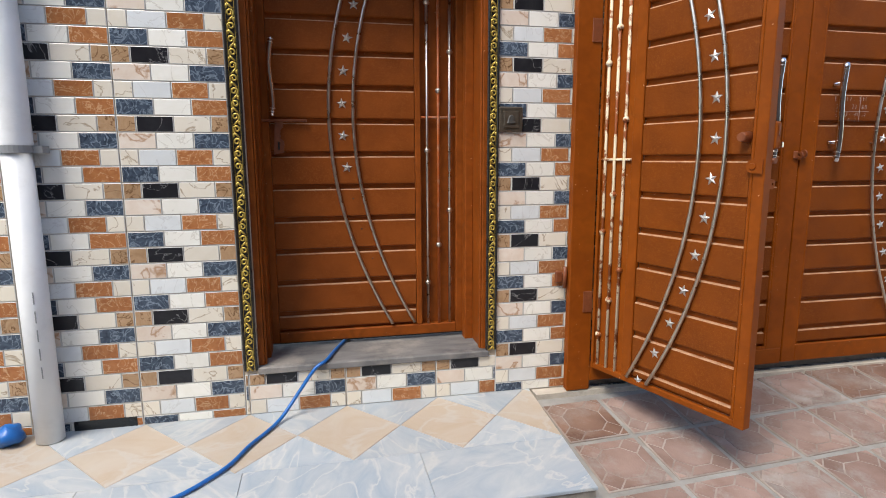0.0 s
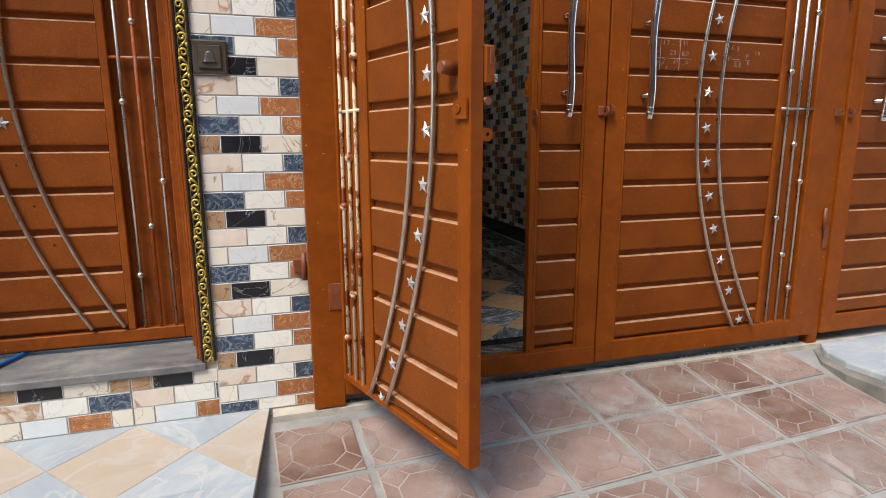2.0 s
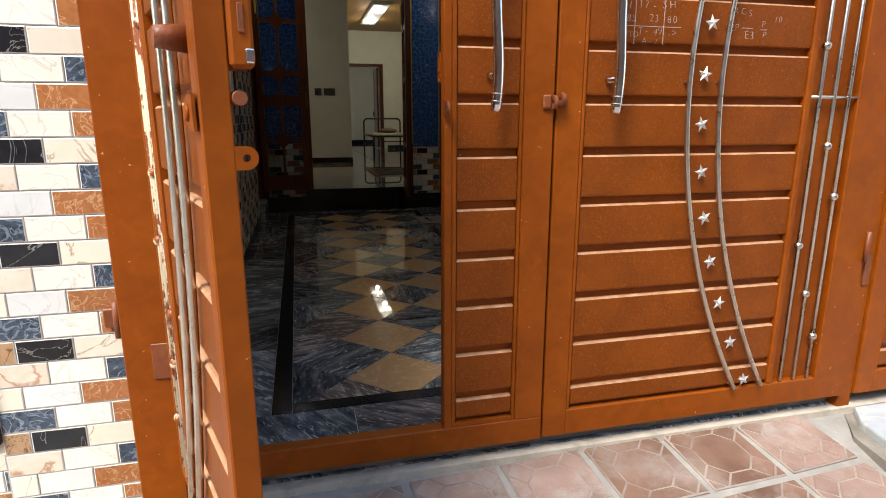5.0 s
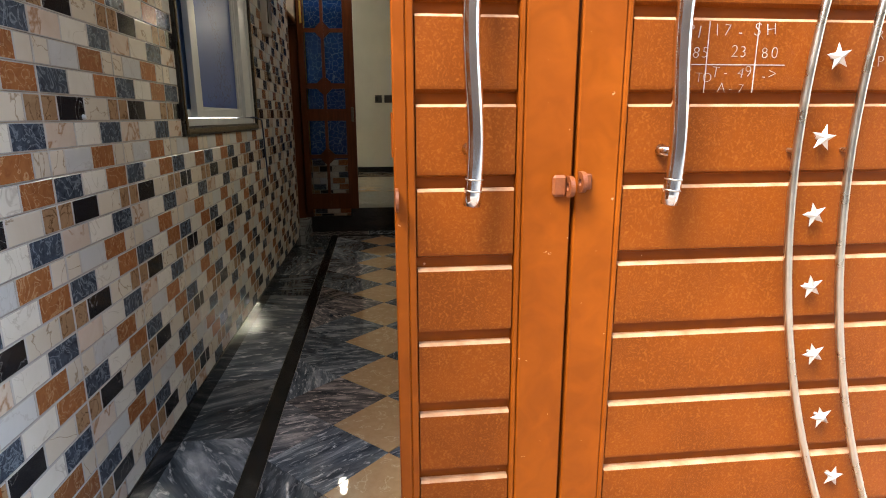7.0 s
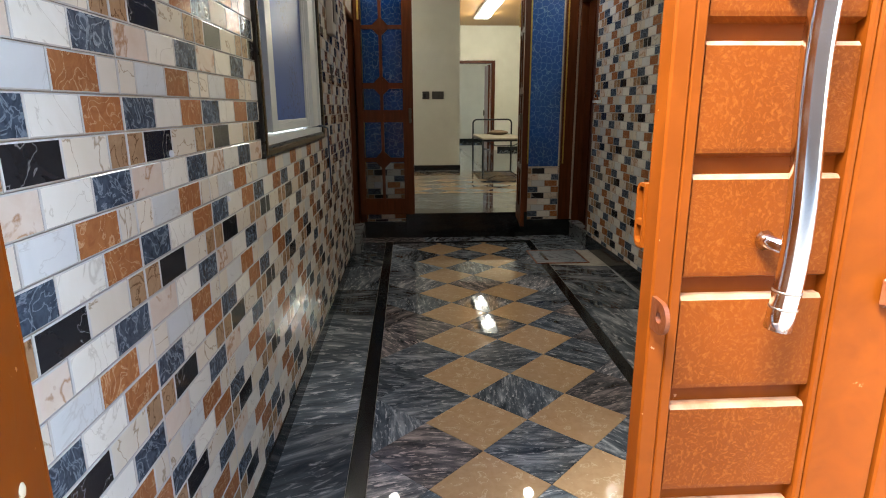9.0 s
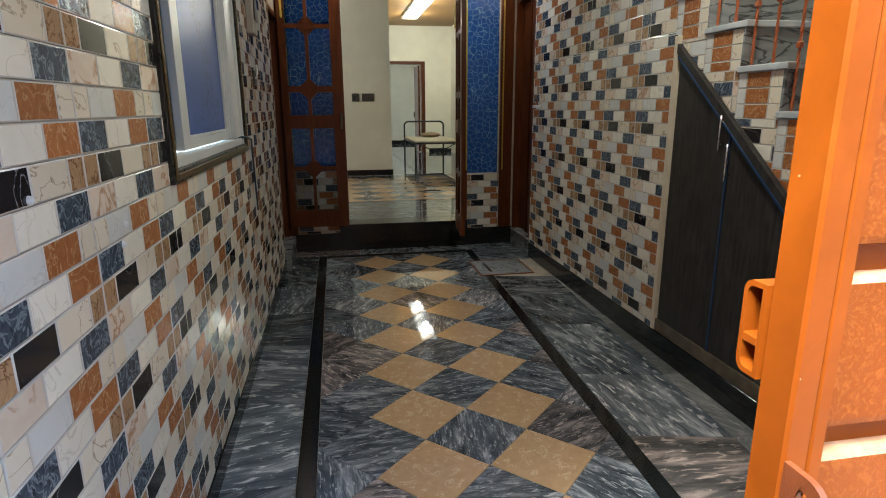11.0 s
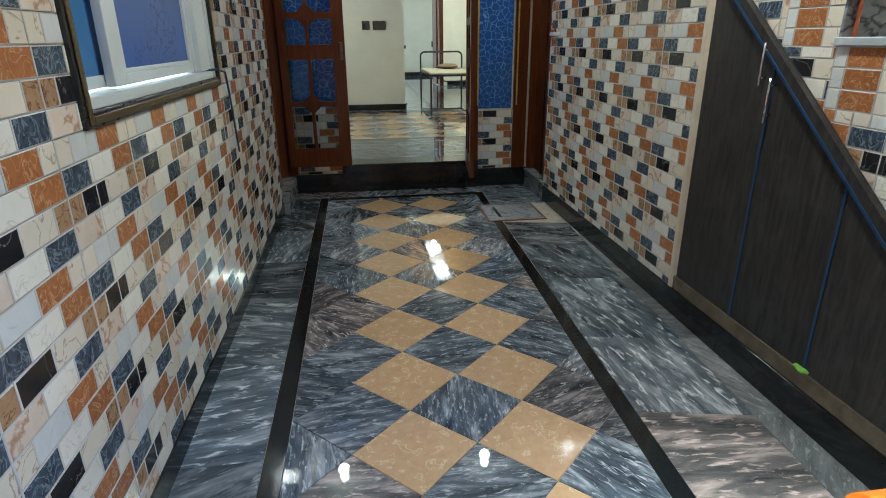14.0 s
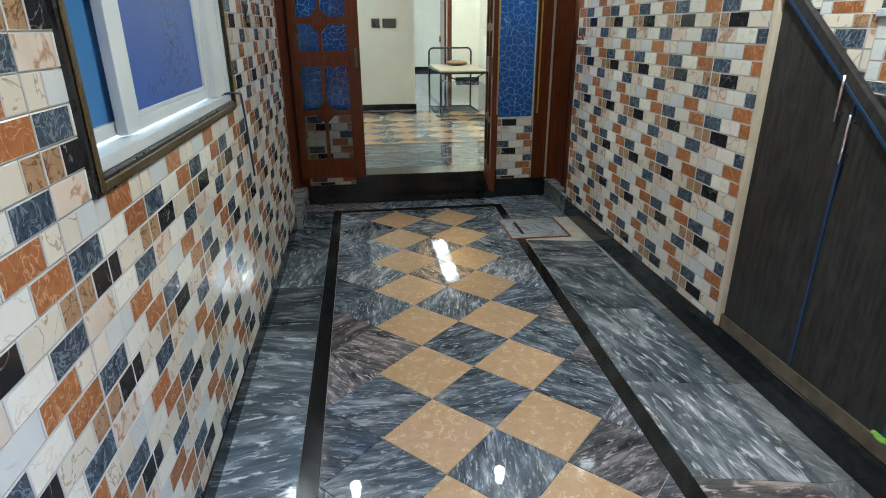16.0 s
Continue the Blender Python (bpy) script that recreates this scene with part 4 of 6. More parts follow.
bm = boxes((WIC - 0.06, WIC + 0.004, 0.033, 0.07, 1.235, 1.337), bevel=0.006)
lock = part("lock_case", bm, enamel, wicket, "brown painted rim lock case")
part("bolt", boxes((WIC + 0.004, WIC + 0.018, 0.053, 0.066, 1.242, 1.262), bevel=0.002), bright_chrome, lock)
part("slot_plate", boxes((WIC + 0.004, WIC + 0.007, 0.047, 0.056, 1.285, 1.325), bevel=0.001), rust_iron, lock)
part("stop_pin", tube(bmesh.new(), [(WIC - 0.05, 0.043, 1.193), (WIC + 0.006, 0.043, 1.193)], 0.011, 12), rust_iron, wicket, "", True)


def big_leaf(x, chalked):
    leaf = root("gate_leaf", (x, GY, 0.0), label="brown steel gate leaf with curved rods, stars" + (" and chalk notes" if chalked else " by a ledge"), category="gate")
    part("meeting_stile", boxes((0.0, 0.0872, 0, DEP, 0.05, GTOP), (0.0886, 0.1, 0.0008, DEP, 0.149, GTOP), bevel=0.003), enamel, leaf)
    part("hinge_stile", boxes((1.175, 1.322, 0, DEP, 0.05, GTOP), bevel=0.004), enamel, leaf)
    part("divider", boxes((0.942, 0.968, -0.002, DEP, 0.15, GTOP), bevel=0.004), enamel, leaf)
    part("bottom_rail", boxes((0.0878, 1.175, 0, DEP, 0.05, 0.148), bevel=0.004), enamel, leaf)
    part("bar_backing", boxes((0.968, 1.175, 0.03, 0.036, 0.148, GTOP)), enamel, leaf)
    planks(leaf, 0.1, 0.942, 0.148, FIRST, GTOP, 0.006)
    curved_rods(leaf, (0.456, 0.577), 1, 0.16, 2.42, -0.008)
    for x in (0.456, 0.577):
        for z in (0.17, 1.28, 2.4):
            xx = x + (z - 1.28) ** 2 / 3.96
            part("rod_stub", tube(bmesh.new(), [(xx, -0.018, z), (xx, 0.008, z)], 0.005, 6), chrome, leaf)
    stars(leaf, 0.517, 1, [0.188 + 0.1595 * k for k in range(14)], -0.012, stem=0.022)
    bars(leaf, (1.007, 1.071, 1.135), 0.152, GTOP, 0.006, [(2, 0.328), (1, 0.507), (0, 0.70), (2, 0.88), (1, 1.066), (0, 1.41), (2, 1.69), (1, 1.95)], (chrome, chrome, chrome), 1.238)
    pull_handle(leaf, 0.176, 1.18, 1.69, 0.0)
    ear(leaf, 0.004, -0.001, 1.222)
    part("ear_plate", boxes((0.0135, 0.032, -0.008, -0.001, 1.206, 1.238), bevel=0.003), rust_iron, leaf)
    for z in (0.62, 1.75):
        part("hinge", tube(bmesh.new(), [(1.318, -0.008, z), (1.318, -0.008, z + 0.12)], 0.009), rust_iron, leaf, "", True)
    return leaf


leaf2 = big_leaf(2.648, True)
leaf3 = big_leaf(4.04, False)
lug(leaf2, 1.3, -0.006, 1.225, 0.075, 0.035, 1, "cross_bar_lug")
post = root("gate_post", (3.972, GY + 0.012, 0.0), label="brown enamelled steel post between two gates", category="post")
part("shaft", boxes((0, 0.066, 0, 0.06, -0.03, GTOP), bevel=0.004), enamel, post)
for z in (0.52,):
    part("hinge_plate", boxes((0.018, 0.05, -0.005, -0.001, z, z + 0.12), bevel=0.002), rust_iron, post)

# chalk notes on the leaf
def chalk_text(body, x, z, size, parent):
    for ch in body:
        if ch != " ":
            cu = bpy.data.curves.new("note", "FONT")
            cu.body, cu.size, cu.extrude, cu.offset = ch, size * random.uniform(0.92, 1.06), 0.0004, -0.0009
            ob = bpy.data.objects.new("note", cu)
            scene.collection.objects.link(ob)
            me = bpy.data.meshes.new_from_object(ob.evaluated_get(bpy.context.evaluated_depsgraph_get()))
            bpy.data.objects.remove(ob)
            me.materials.clear()
            me.materials.append(chalk)
            t = new("chalk_character", me)
            t.parent = parent
            t.matrix_basis = pose(x + 0.014, 0.0052, z + random.uniform(-0.002, 0.002), 90, random.uniform(-8, 8), 0)
        x += size * {" ": 0.28, "-": 0.4, "%": 0.86, "I": 0.3, ">": 0.6}.get(ch, 0.6)


for body, x, z, s in (("EPI", 0.177, 1.500, 0.034), ("285", 0.192, 1.462, 0.032), ("% TO", 0.192, 1.415, 0.026), ("17 -  S", 0.252, 1.503, 0.034), ("23", 0.292, 1.462, 0.032),
                      ("T -  49", 0.254, 1.424, 0.03), ("A - 7", 0.27, 1.396, 0.028), ("H", 0.362, 1.503, 0.034), ("80", 0.358, 1.46, 0.032), ("->", 0.362, 1.42, 0.034),
                      ("R C S", 0.602, 1.495, 0.032), ("2P", 0.592, 1.447, 0.034), ("E3", 0.652, 1.423, 0.036), ("P", 0.716, 1.462, 0.028), ("P", 0.722, 1.427, 0.028), ("10", 0.762, 1.478, 0.03)):
    chalk_text(body, x, z, s, leaf2)
for x0, x1, z0, z1 in ((0.242, 0.2438, 1.395, 1.53), (0.345, 0.3468, 1.395, 1.53), (0.192, 0.41, 1.448, 1.4496), (0.64, 0.682, 1.455, 1.4568), (0.712, 0.738, 1.452, 1.4538)):
    part("chalk_line", boxes((x0 + 0.014, x1 + 0.014, 0.0048, 0.0056, z0, z1)), chalk, leaf2)

# ---- side door in its frame ----
DY = 3.015
sd = root("side_door", (-0.2, DY, 0.235), label="closed brown enamelled steel door with curved rods, stars and bars", category="door")
q = 0.235
part("left_stile", boxes((0.03, 0.085, -0.012, 0.04, 0.02, 2.0), bevel=0.004), recess_enamel, sd)
part("divider", boxes((0.808, 0.838, -0.014, 0.04, 0.075, 2.0), bevel=0.004), recess_enamel, sd)
part("right_stile", boxes((1.025, 1.1, -0.012, 0.04, 0.02, 2.0), bevel=0.004), recess_enamel, sd)
part("bottom_rail", boxes((0.085, 1.025, -0.012, 0.04, 0.02, 0.075), bevel=0.004), recess_enamel, sd)
part("bar_backing", boxes((0.838, 1.025, 0.022, 0.028, 0.075, 2.0)), recess_enamel, sd)
planks(sd, 0.085, 0.808, 0.075, 0.1705, 2.0, -0.004, 0.1642, paint=recess_frosted)
curved_rods(sd, (0.372, 0.492), 1, 0.09, 1.99, -0.006, 1.42 - q)
stars(sd, 0.438, 1, [1.16 - q + 0.1585 * k for k in range(6)], -0.005, 1.42 - q)
for k in range(1, 4):
    z = 1.16 - q - 0.1585 * k
    part("screw_hole", tube(bmesh.new(), [(0.438 + (z - 1.42 + q) ** 2 / 3.96, -0.006, z), (0.438 + (z - 1.42 + q) ** 2 / 3.96, -0.0045, z)], 0.004, 8), black_trim, sd)
bars(sd, (0.872, 0.932, 0.992), 0.078, 2.0, -0.004, [(0, 1.245 - q), (1, 1.55 - q), (1, 0.745 - q), (2, 0.93 - q), (0, 0.54 - q), (2, 1.745 - q), (0, 1.98 - q)], (chrome, painted_bar, chrome), 1.415 - q)
pull_handle(sd, 0.105, 1.41 - q, 1.775 - q, -0.01, 0.0125)
bolt = part("bolt_rail", boxes((0.04, 0.265, -0.03, -0.013, 1.385 - q, 1.397 - q), bevel=0.002), rust_iron, sd, "painted iron sliding bolt")
bm = bmesh.new()
prism(bm, [(0.1, 1.225 - q), (0.15, 1.235 - q), (0.152, 1.29 - q), (0.136, 1.305 - q), (0.136, 1.345 - q), (0.15, 1.36 - q), (0.15, 1.384 - q), (0.112, 1.384 - q)], 0.006, lambda u, v, w: (u, -0.024 + w, v))
hasp = part("bolt_hasp", bm, rust_iron, sd, "painted iron hasp with a slot")
part("slot", boxes((0.122, 0.131, -0.0256, -0.0245, 1.25 - q, 1.288 - q)), black_trim, hasp)

frame_sd = root("door_frame", (-0.2, FY, 0.2), label="brown enamelled steel frame of the side door", category="door frame")
part("jamb", boxes((0.0, 0.028, 0.02, 0.33, 0.03, 2.05), bevel=0.003), recess_enamel, frame_sd)
part("jamb", boxes((1.102, 1.13, 0.02, 0.33, 0.03, 2.05), bevel=0.003), recess_enamel, frame_sd)
part("jamb_stop", boxes((1.06, 1.102, 0.2, 0.262, 0.03, 2.05), bevel=0.003), recess_enamel, frame_sd)
part("jamb_stop", boxes((0.028, 0.05, 0.12, 0.262, 0.03, 2.02), bevel=0.004), recess_enamel, frame_sd)
part("jamb_bead", boxes((0.028, 0.038, 0.03, 0.06, 0.03, 2.02), bevel=0.003), recess_enamel, frame_sd)
part("jamb_bead", boxes((1.092, 1.102, 0.03, 0.06, 0.03, 2.02), bevel=0.003), recess_enamel, frame_sd)
part("head", boxes((0.028, 1.102, 0.02, 0.33, 2.02, 2.05)), recess_enamel, frame_sd)
tagged(part("door_sill", boxes((-0.2, 0.93, FY - 0.02, FY + 0.33, 0.2, 0.232), bevel=0.004), sill_stone), "dusty dark stone sill of the side door", "sill", kind="structure")


def gilt_trim(x0, x1, z0, z1, y, mirror):
    """Black moulding with a gilt scroll running up it."""
    tr = root("door_trim", ((x0 + x1) / 2, y, z0), label="black moulding with gilt scrollwork", category="trim")
    w = (x1 - x0) / 2
    part("moulding", boxes((-w, w, -0.012, 0, 0, z1 - z0), (-w, -w + 0.009, -0.02, -0.012, 0, z1 - z0), (w - 0.009, w, -0.02, -0.012, 0, z1 - z0), bevel=0.002), black_trim, tr)
    part("groove_bead", boxes((-w + 0.011, -w + 0.013, -0.0145, -0.012, 0, z1 - z0), (w - 0.013, w - 0.011, -0.0145, -0.012, 0, z1 - z0)), gold, tr)
    bm = bmesh.new()
    step = 0.054
    for k in range(int((z1 - z0) / step)):
        s = mirror if k % 2 else -mirror
        zc = step * (k + 0.5)
        pts = []
        for i in range(16):
            a = -0.9 + i / 15 * 2.5 * math.pi
            rr = 0.0165 * (1 - 0.72 * i / 15)
            pts.append((s * (rr * math.cos(a) - 0.001), -0.0135 - 0.002 * i / 15, zc + 0.006 + rr * math.sin(a)))
        tube(bm, pts, 0.004, 5, rs=[0.0052 - 0.002 * i / 15 for i in range(16)])
        tube(bm, [(s * 0.012, -0.0135, zc - 0.008), (s * 0.002, -0.0135, zc - 0.018), (-s * 0.011, -0.0135, zc - 0.03)], 0.0046, 5, rs=[0.005, 0.0055, 0.003])
        ball(bm, (s * 0.014, -0.013, zc - 0.02), 0.0065, 1.5, 6)
    part("scrollwork", bm, gold, tr, "gilt scrollwork", True)
    return tr


gilt_trim(-0.262, -0.203, 0.222, 2.3, FY, 1)
gilt_trim(0.915, 0.969, 0.236, 2.3, FY, -1)

bell = root("door_bell", (1.03, FY - 0.006, 1.39), label="bronze coloured square bell push with a bell emblem on the tiles", category="doorbell")
part("plate", boxes((-0.061, 0.061, -0.014, 0, -0.06, 0.06), bevel=0.006), bronze, bell)
part("rocker", boxes((-0.04, 0.04, -0.02, -0.014, -0.042, 0.042), bevel=0.004), bronze, bell)
bm = bmesh.new()
tube(bm, [(0, -0.021, -0.02), (0, -0.021, -0.017), (0, -0.021, 0.0), (0, -0.021, 0.014), (0, -0.021, 0.02)], 0.02, 14, rs=[0.026, 0.021, 0.017, 0.012, 0.004])
for v in bm.verts:
    v.co.y = -0.02 + (v.co.y + 0.021) * 0.2
part("bell_emblem", bm, switch_grey, bell, "", True)

# ---- drain pipe, hose ----
pipe = root("drain_pipe", (-1.068, FY - 0.075, 0.0), label="white plastic drain pipe strapped to the tiled wall", category="pipe")
part("lower_pipe", tube(bmesh.new(), [(0, 0, 0.005), (0, 0, 1.25)], 0.055, 24), pvc, pipe, "", True)
part("upper_pipe", tube(bmesh.new(), [(0, 0, 1.25), (0, 0, 1.27), (0, 0, 3.4)], 0.06, 24, rs=[0.06, 0.06, 0.06]), pvc, pipe, "", True)
bm = tube(bmesh.new(), [(0, 0, 1.232), (0, 0, 1.262)], 0.063, 24)
box(bm, 0.05, 0.095, -0.004, 0.06, 1.232, 1.262)
part("strap", bm, grey_plastic, pipe, "grey strap")
for k, z in enumerate((0.30, 0.38, 0.46, 0.54, 0.62)):
    part("print_bar", boxes((0.018, 0.022, -0.0535, -0.051, z, z + 0.05)), grey_plastic, pipe, "grey unreadable print")

HOSE = [(0.235, 3.07, 0.243), (0.16, 2.87, 0.243), (0.115, 2.73, 0.243), (0.06, 2.70, 0.215), (-0.02, 2.68, 0.11), (-0.095, 2.62, 0.025), (-0.15, 2.52, 0.012), (-0.215, 2.40, 0.012), (-0.27, 2.265, 0.012), (-0.338, 2.165, 0.012), (-0.435, 2.065, 0.012), (-0.62, 1.95, 0.012)]
pts = []
for i in range(len(HOSE) - 1):
    p0, p1, p2, p3 = (Vector(HOSE[max(0, min(len(HOSE) - 1, i + d))]) for d in (-1, 0, 1, 2))
    for s in (0, 0.2, 0.4, 0.6, 0.8):
        pts.append(0.5 * ((2 * p1) + (p2 - p0) * s + (2 * p0 - 5 * p1 + 4 * p2 - p3) * s ** 2 + (3 * p1 - p0 - 3 * p2 + p3) * s ** 3))
hose = tagged(part("hose", tube(bmesh.new(), pts, 0.0085, 8), hose_blue, smooth=True), "thin blue hose running over the sill and porch", "hose")
bag = bmesh.new()
ball(bag, (0, 0, 0.045), 0.06, 0.75)
for v in bag.verts:
    v.co += noise.noise_vector(v.co * 30) * 0.018
    v.co.z = max(0.0, v.co.z)
bag = tagged(part("blue_bag", bag, hose_blue, smooth=True), "crumpled blue plastic bag beside the drain pipe", "bag")
bag.matrix_basis = pose(-1.22, FY - 0.09, 0.0)
tagged(part("wall_gap", boxes((-1.0, -0.74, FY - 0.009, FY + 0.0, 0.0, 0.045)), black_granite), "dark strip at the foot of the tiled wall", "strip", kind="structure")

# ---- ledge by the second gate ----
bm = bmesh.new()
prism(bm, [(3.99, 2.65), (3.87, 2.5), (3.83, 2.33), (3.84, 2.1), (3.8, 1.88), (6.5, 1.7), (6.5, 2.65)], 0.2, lambda u, v, w: (u, v, w - 0.23))
ledge = tagged(part("pavement_ledge", bm, concrete), "raised ledge paved in white marble by the second gate", "ledge", kind="structure")
bm = bmesh.new()
slab_piece(bm, [(4.03, 2.645), (3.95, 2.55), (3.91, 2.4), (3.925, 2.24), (3.9, 2.12), (3.925, 1.93), (6.5, 1.73), (6.5, 2.645)], 0.032, 0.003, lambda u, v, w: (u, v, w - 0.031))
part("paving_slab", bm, porch_white, ledge)

# ---- corridor floor: marble diamonds in a black band ----
floor = tagged(part("floor", boxes((LX - 0.2, 5.0, 2.66, EY + 0.05, -0.12, -0.006)), joint_cream), "polished corridor floor of grey and tan marble diamonds", "floor", kind="structure")
HD, CX, CY = 0.2455, 2.506, 5.385
INNER = [(1.772, 3.235), (3.092, 3.235), (3.226, 8.12), (1.752, 8.12)]


def floor_piece(poly, material, name="floor_tile", gap=0.0014, edge=0.0008):
    if area(poly) < 0:
        poly = poly[::-1]
    poly = inset(poly, gap)
    cx, cy = sum(p[0] for p in poly) / len(poly), sum(p[1] for p in poly) / len(poly)
    bm = bmesh.new()
    slab_piece(bm, [(u - cx, v - cy) for u, v in poly], 0.011, edge, lambda u, v, w: (u, v, w))
    ob = new(name, mesh_of(name, bm, material))
    ob.parent = floor
    ob.matrix_basis = pose(cx, cy, -0.011)
    return ob


for i in range(-5, 6):
    for j in range(-12, 14):
        if (i + j) % 2 == 0:
            continue
        x, y = CX + i * HD, CY + j * HD
        poly = clip([(x - HD, y), (x, y - HD), (x + HD, y), (x, y + HD)], INNER)
        if poly and area(poly) > 8e-4:
            floor_piece(poly, tan_marble if abs(i) == 1 and j % 2 == 0 else grey_marble)
# black band round the diamonds
bl = lambda y: 1.772 - 0.0041 * (y - 3.235)
br = lambda y: 3.092 + 0.02743 * (y - 3.235)
floor_piece([(bl(3.155) - 0.082, 3.155), (bl(3.155), 3.155), (bl(8.2), 8.2), (bl(8.2) - 0.082, 8.2)], black_granite, "floor_band", 0.0008)
floor_piece([(br(3.155), 3.155), (br(3.155) + 0.085, 3.155), (br(8.2) + 0.075, 8.2), (br(8.2), 8.2)], black_granite, "floor_band", 0.0008)
floor_piece([(bl(3.2), 3.155), (br(3.2), 3.155), (br(3.235), 3.235), (bl(3.235), 3.235)], black_granite, "floor_band", 0.0008)
floor_piece([(bl(8.12), 8.12), (br(8.12), 8.12), (br(8.2), 8.2), (bl(8.2), 8.2)], black_granite, "floor_band", 0.0008)
# border slabs
ys = [3.155, 3.85, 4.42, 5.12, 5.84, 6.5, 7.2, 8.2]
for a, b in zip(ys, ys[1:]):
    floor_piece([(LX, a), (bl(a) - 0.082, a), (bl(b) - 0.082, b), (LX, b)], border_marble)
ys = [3.155, 3.7, 4.5, 5.15, 5.95, 6.6, 7.16]
rs = lambda y: RX - 0.02 - 0.045 * (7.1 - y)
for a, b in zip(ys, ys[1:]):
    sa, sb = rs(a), rs(b - 0.1)
    floor_piece([(br(a) + 0.083, a), (sa, a - 0.1 if a > 3.2 else a), (sb, b - 0.1), (br(b) + 0.081, b)], border_marble)
    floor_piece([(sa, a - 0.1 if a > 3.2 else a), (RX, a - 0.1 if a > 3.2 else a), (RX, b - 0.1), (sb, b - 0.1)], border_stone)
floor_piece([(br(7.72) + 0.079, 7.72), (RX, 7.72), (RX, 8.2), (br(8.2) + 0.077, 8.2)], grey_marble)
for a, b in ((LX, 2.1), (2.1, 2.78), (2.78, RX)):
    floor_piece([(a, 8.2), (b, 8.2), (b, EY), (a, EY)], grey_marble)
for a, b in ((LX, 2.02), (2.02, 2.62), (2.62, 3.3), (3.3, 3.95)):
    floor_piece([(a, 2.7), (b, 2.7), (b, 3.153), (a, 3.153)], grey_marble)

# drain cover let into the floor
drain = root("drain_cover", (3.42, 7.44, 0.0), label="square pale marble drain cover with a rusty metal rim", category="drain cover")
part("rim", boxes((-0.265, 0.255, -0.245, -0.23, -0.004, 0.005), (-0.265, 0.255, 0.25, 0.265, -0.004, 0.005), (-0.265, -0.25, -0.23, 0.25, -0.004, 0.005), (0.24, 0.255, -0.23, 0.25, -0.004, 0.005), bevel=0.001), rust_iron, drain, "worn brown metal rim")
part("cover", boxes((-0.247, 0.237, -0.227, 0.247, -0.008, 0.0035), bevel=0.0015), drain_stone, drain)
part("slot", boxes((-0.15, -0.12, -0.14, 0.16, 0.0036, 0.0045)), black_granite, drain, "dark metal lift slot")

# skirtings, 12 mm proud of the walls
def skirting(name, x0, x1, y0, y1, z1):
    tagged(part(name, boxes((x0, x1, y0, y1, 0.0, z1), bevel=0.003), black_granite), "black granite skirting along the corridor wall", "skirting", kind="structure")


skirting("baseboard_west", LX, LX + 0.014, 2.742, 7.72, 0.105)
skirting("baseboard_east", RX - 0.014, RX, 3.0, 7.8, 0.15)

# ---- inner entrance ----
stepn = tagged(part("entrance_step", boxes((LX, RX, EY - 0.015, EY + 0.02, 0.0, 0.19), (1.9, 3.3, EY - 0.04, EY + 0.25, 0.0, SILL), bevel=0.004), black_granite), "black granite riser of the inner entrance", "step", kind="structure")
portal = root("entrance_frame", (1.372, EY, 0.0), label="dark varnished wooden frame of the inner entrance with gilt beading", category="door frame")
px = -1.372
for x0, x1 in ((LX, 1.45), (1.93, 1.985), (3.2, 3.298), (3.664, 3.80)):
    part("post", boxes((x0 + px, x1 + px, -0.03, 0.1, 0.19, 3.3), bevel=0.004), dark_wood, portal)
part("transom_bar", boxes((0.07, 2.37, -0.028, 0.098, 2.66, 2.73), bevel=0.004), dark_wood, portal)
for x in (1.455, 1.925, 3.288, 3.69):
    part("gilt_bead", boxes((x - 0.008 + px, x + 0.008 + px, -0.036, -0.031, 0.84, 2.66), bevel=0.002), gold, portal)
for x in (2.1, 2.75):
    part("transom_mullion", boxes((x + px, x + 0.03 + px, -0.02, 0.09, 2.73, 3.3), bevel=0.003), gold, portal)
part("transom_pane", boxes((0.07, 2.37, 0.02, 0.03, 2.73, 3.25)), transom_glass, portal, "deep blue glass transom")
part("side_light", boxes((1.45 + px, 1.93 + px, 0.03, 0.04, 0.86, 2.66)), blue_glass, portal, "blue patterned glass side light")
part("side_light", boxes((3.298 + px, 3.664 + px, 0.03, 0.04, 0.79, 2.66)), blue_glass, portal, "blue patterned glass side light")
part("pane_bead", boxes((3.652 + px, 3.663 + px, 0.01, 0.029, 0.8, 2.66), (3.3 + px, 3.652 + px, 0.01, 0.029, 0.792, 0.802)), cream_edge, portal)


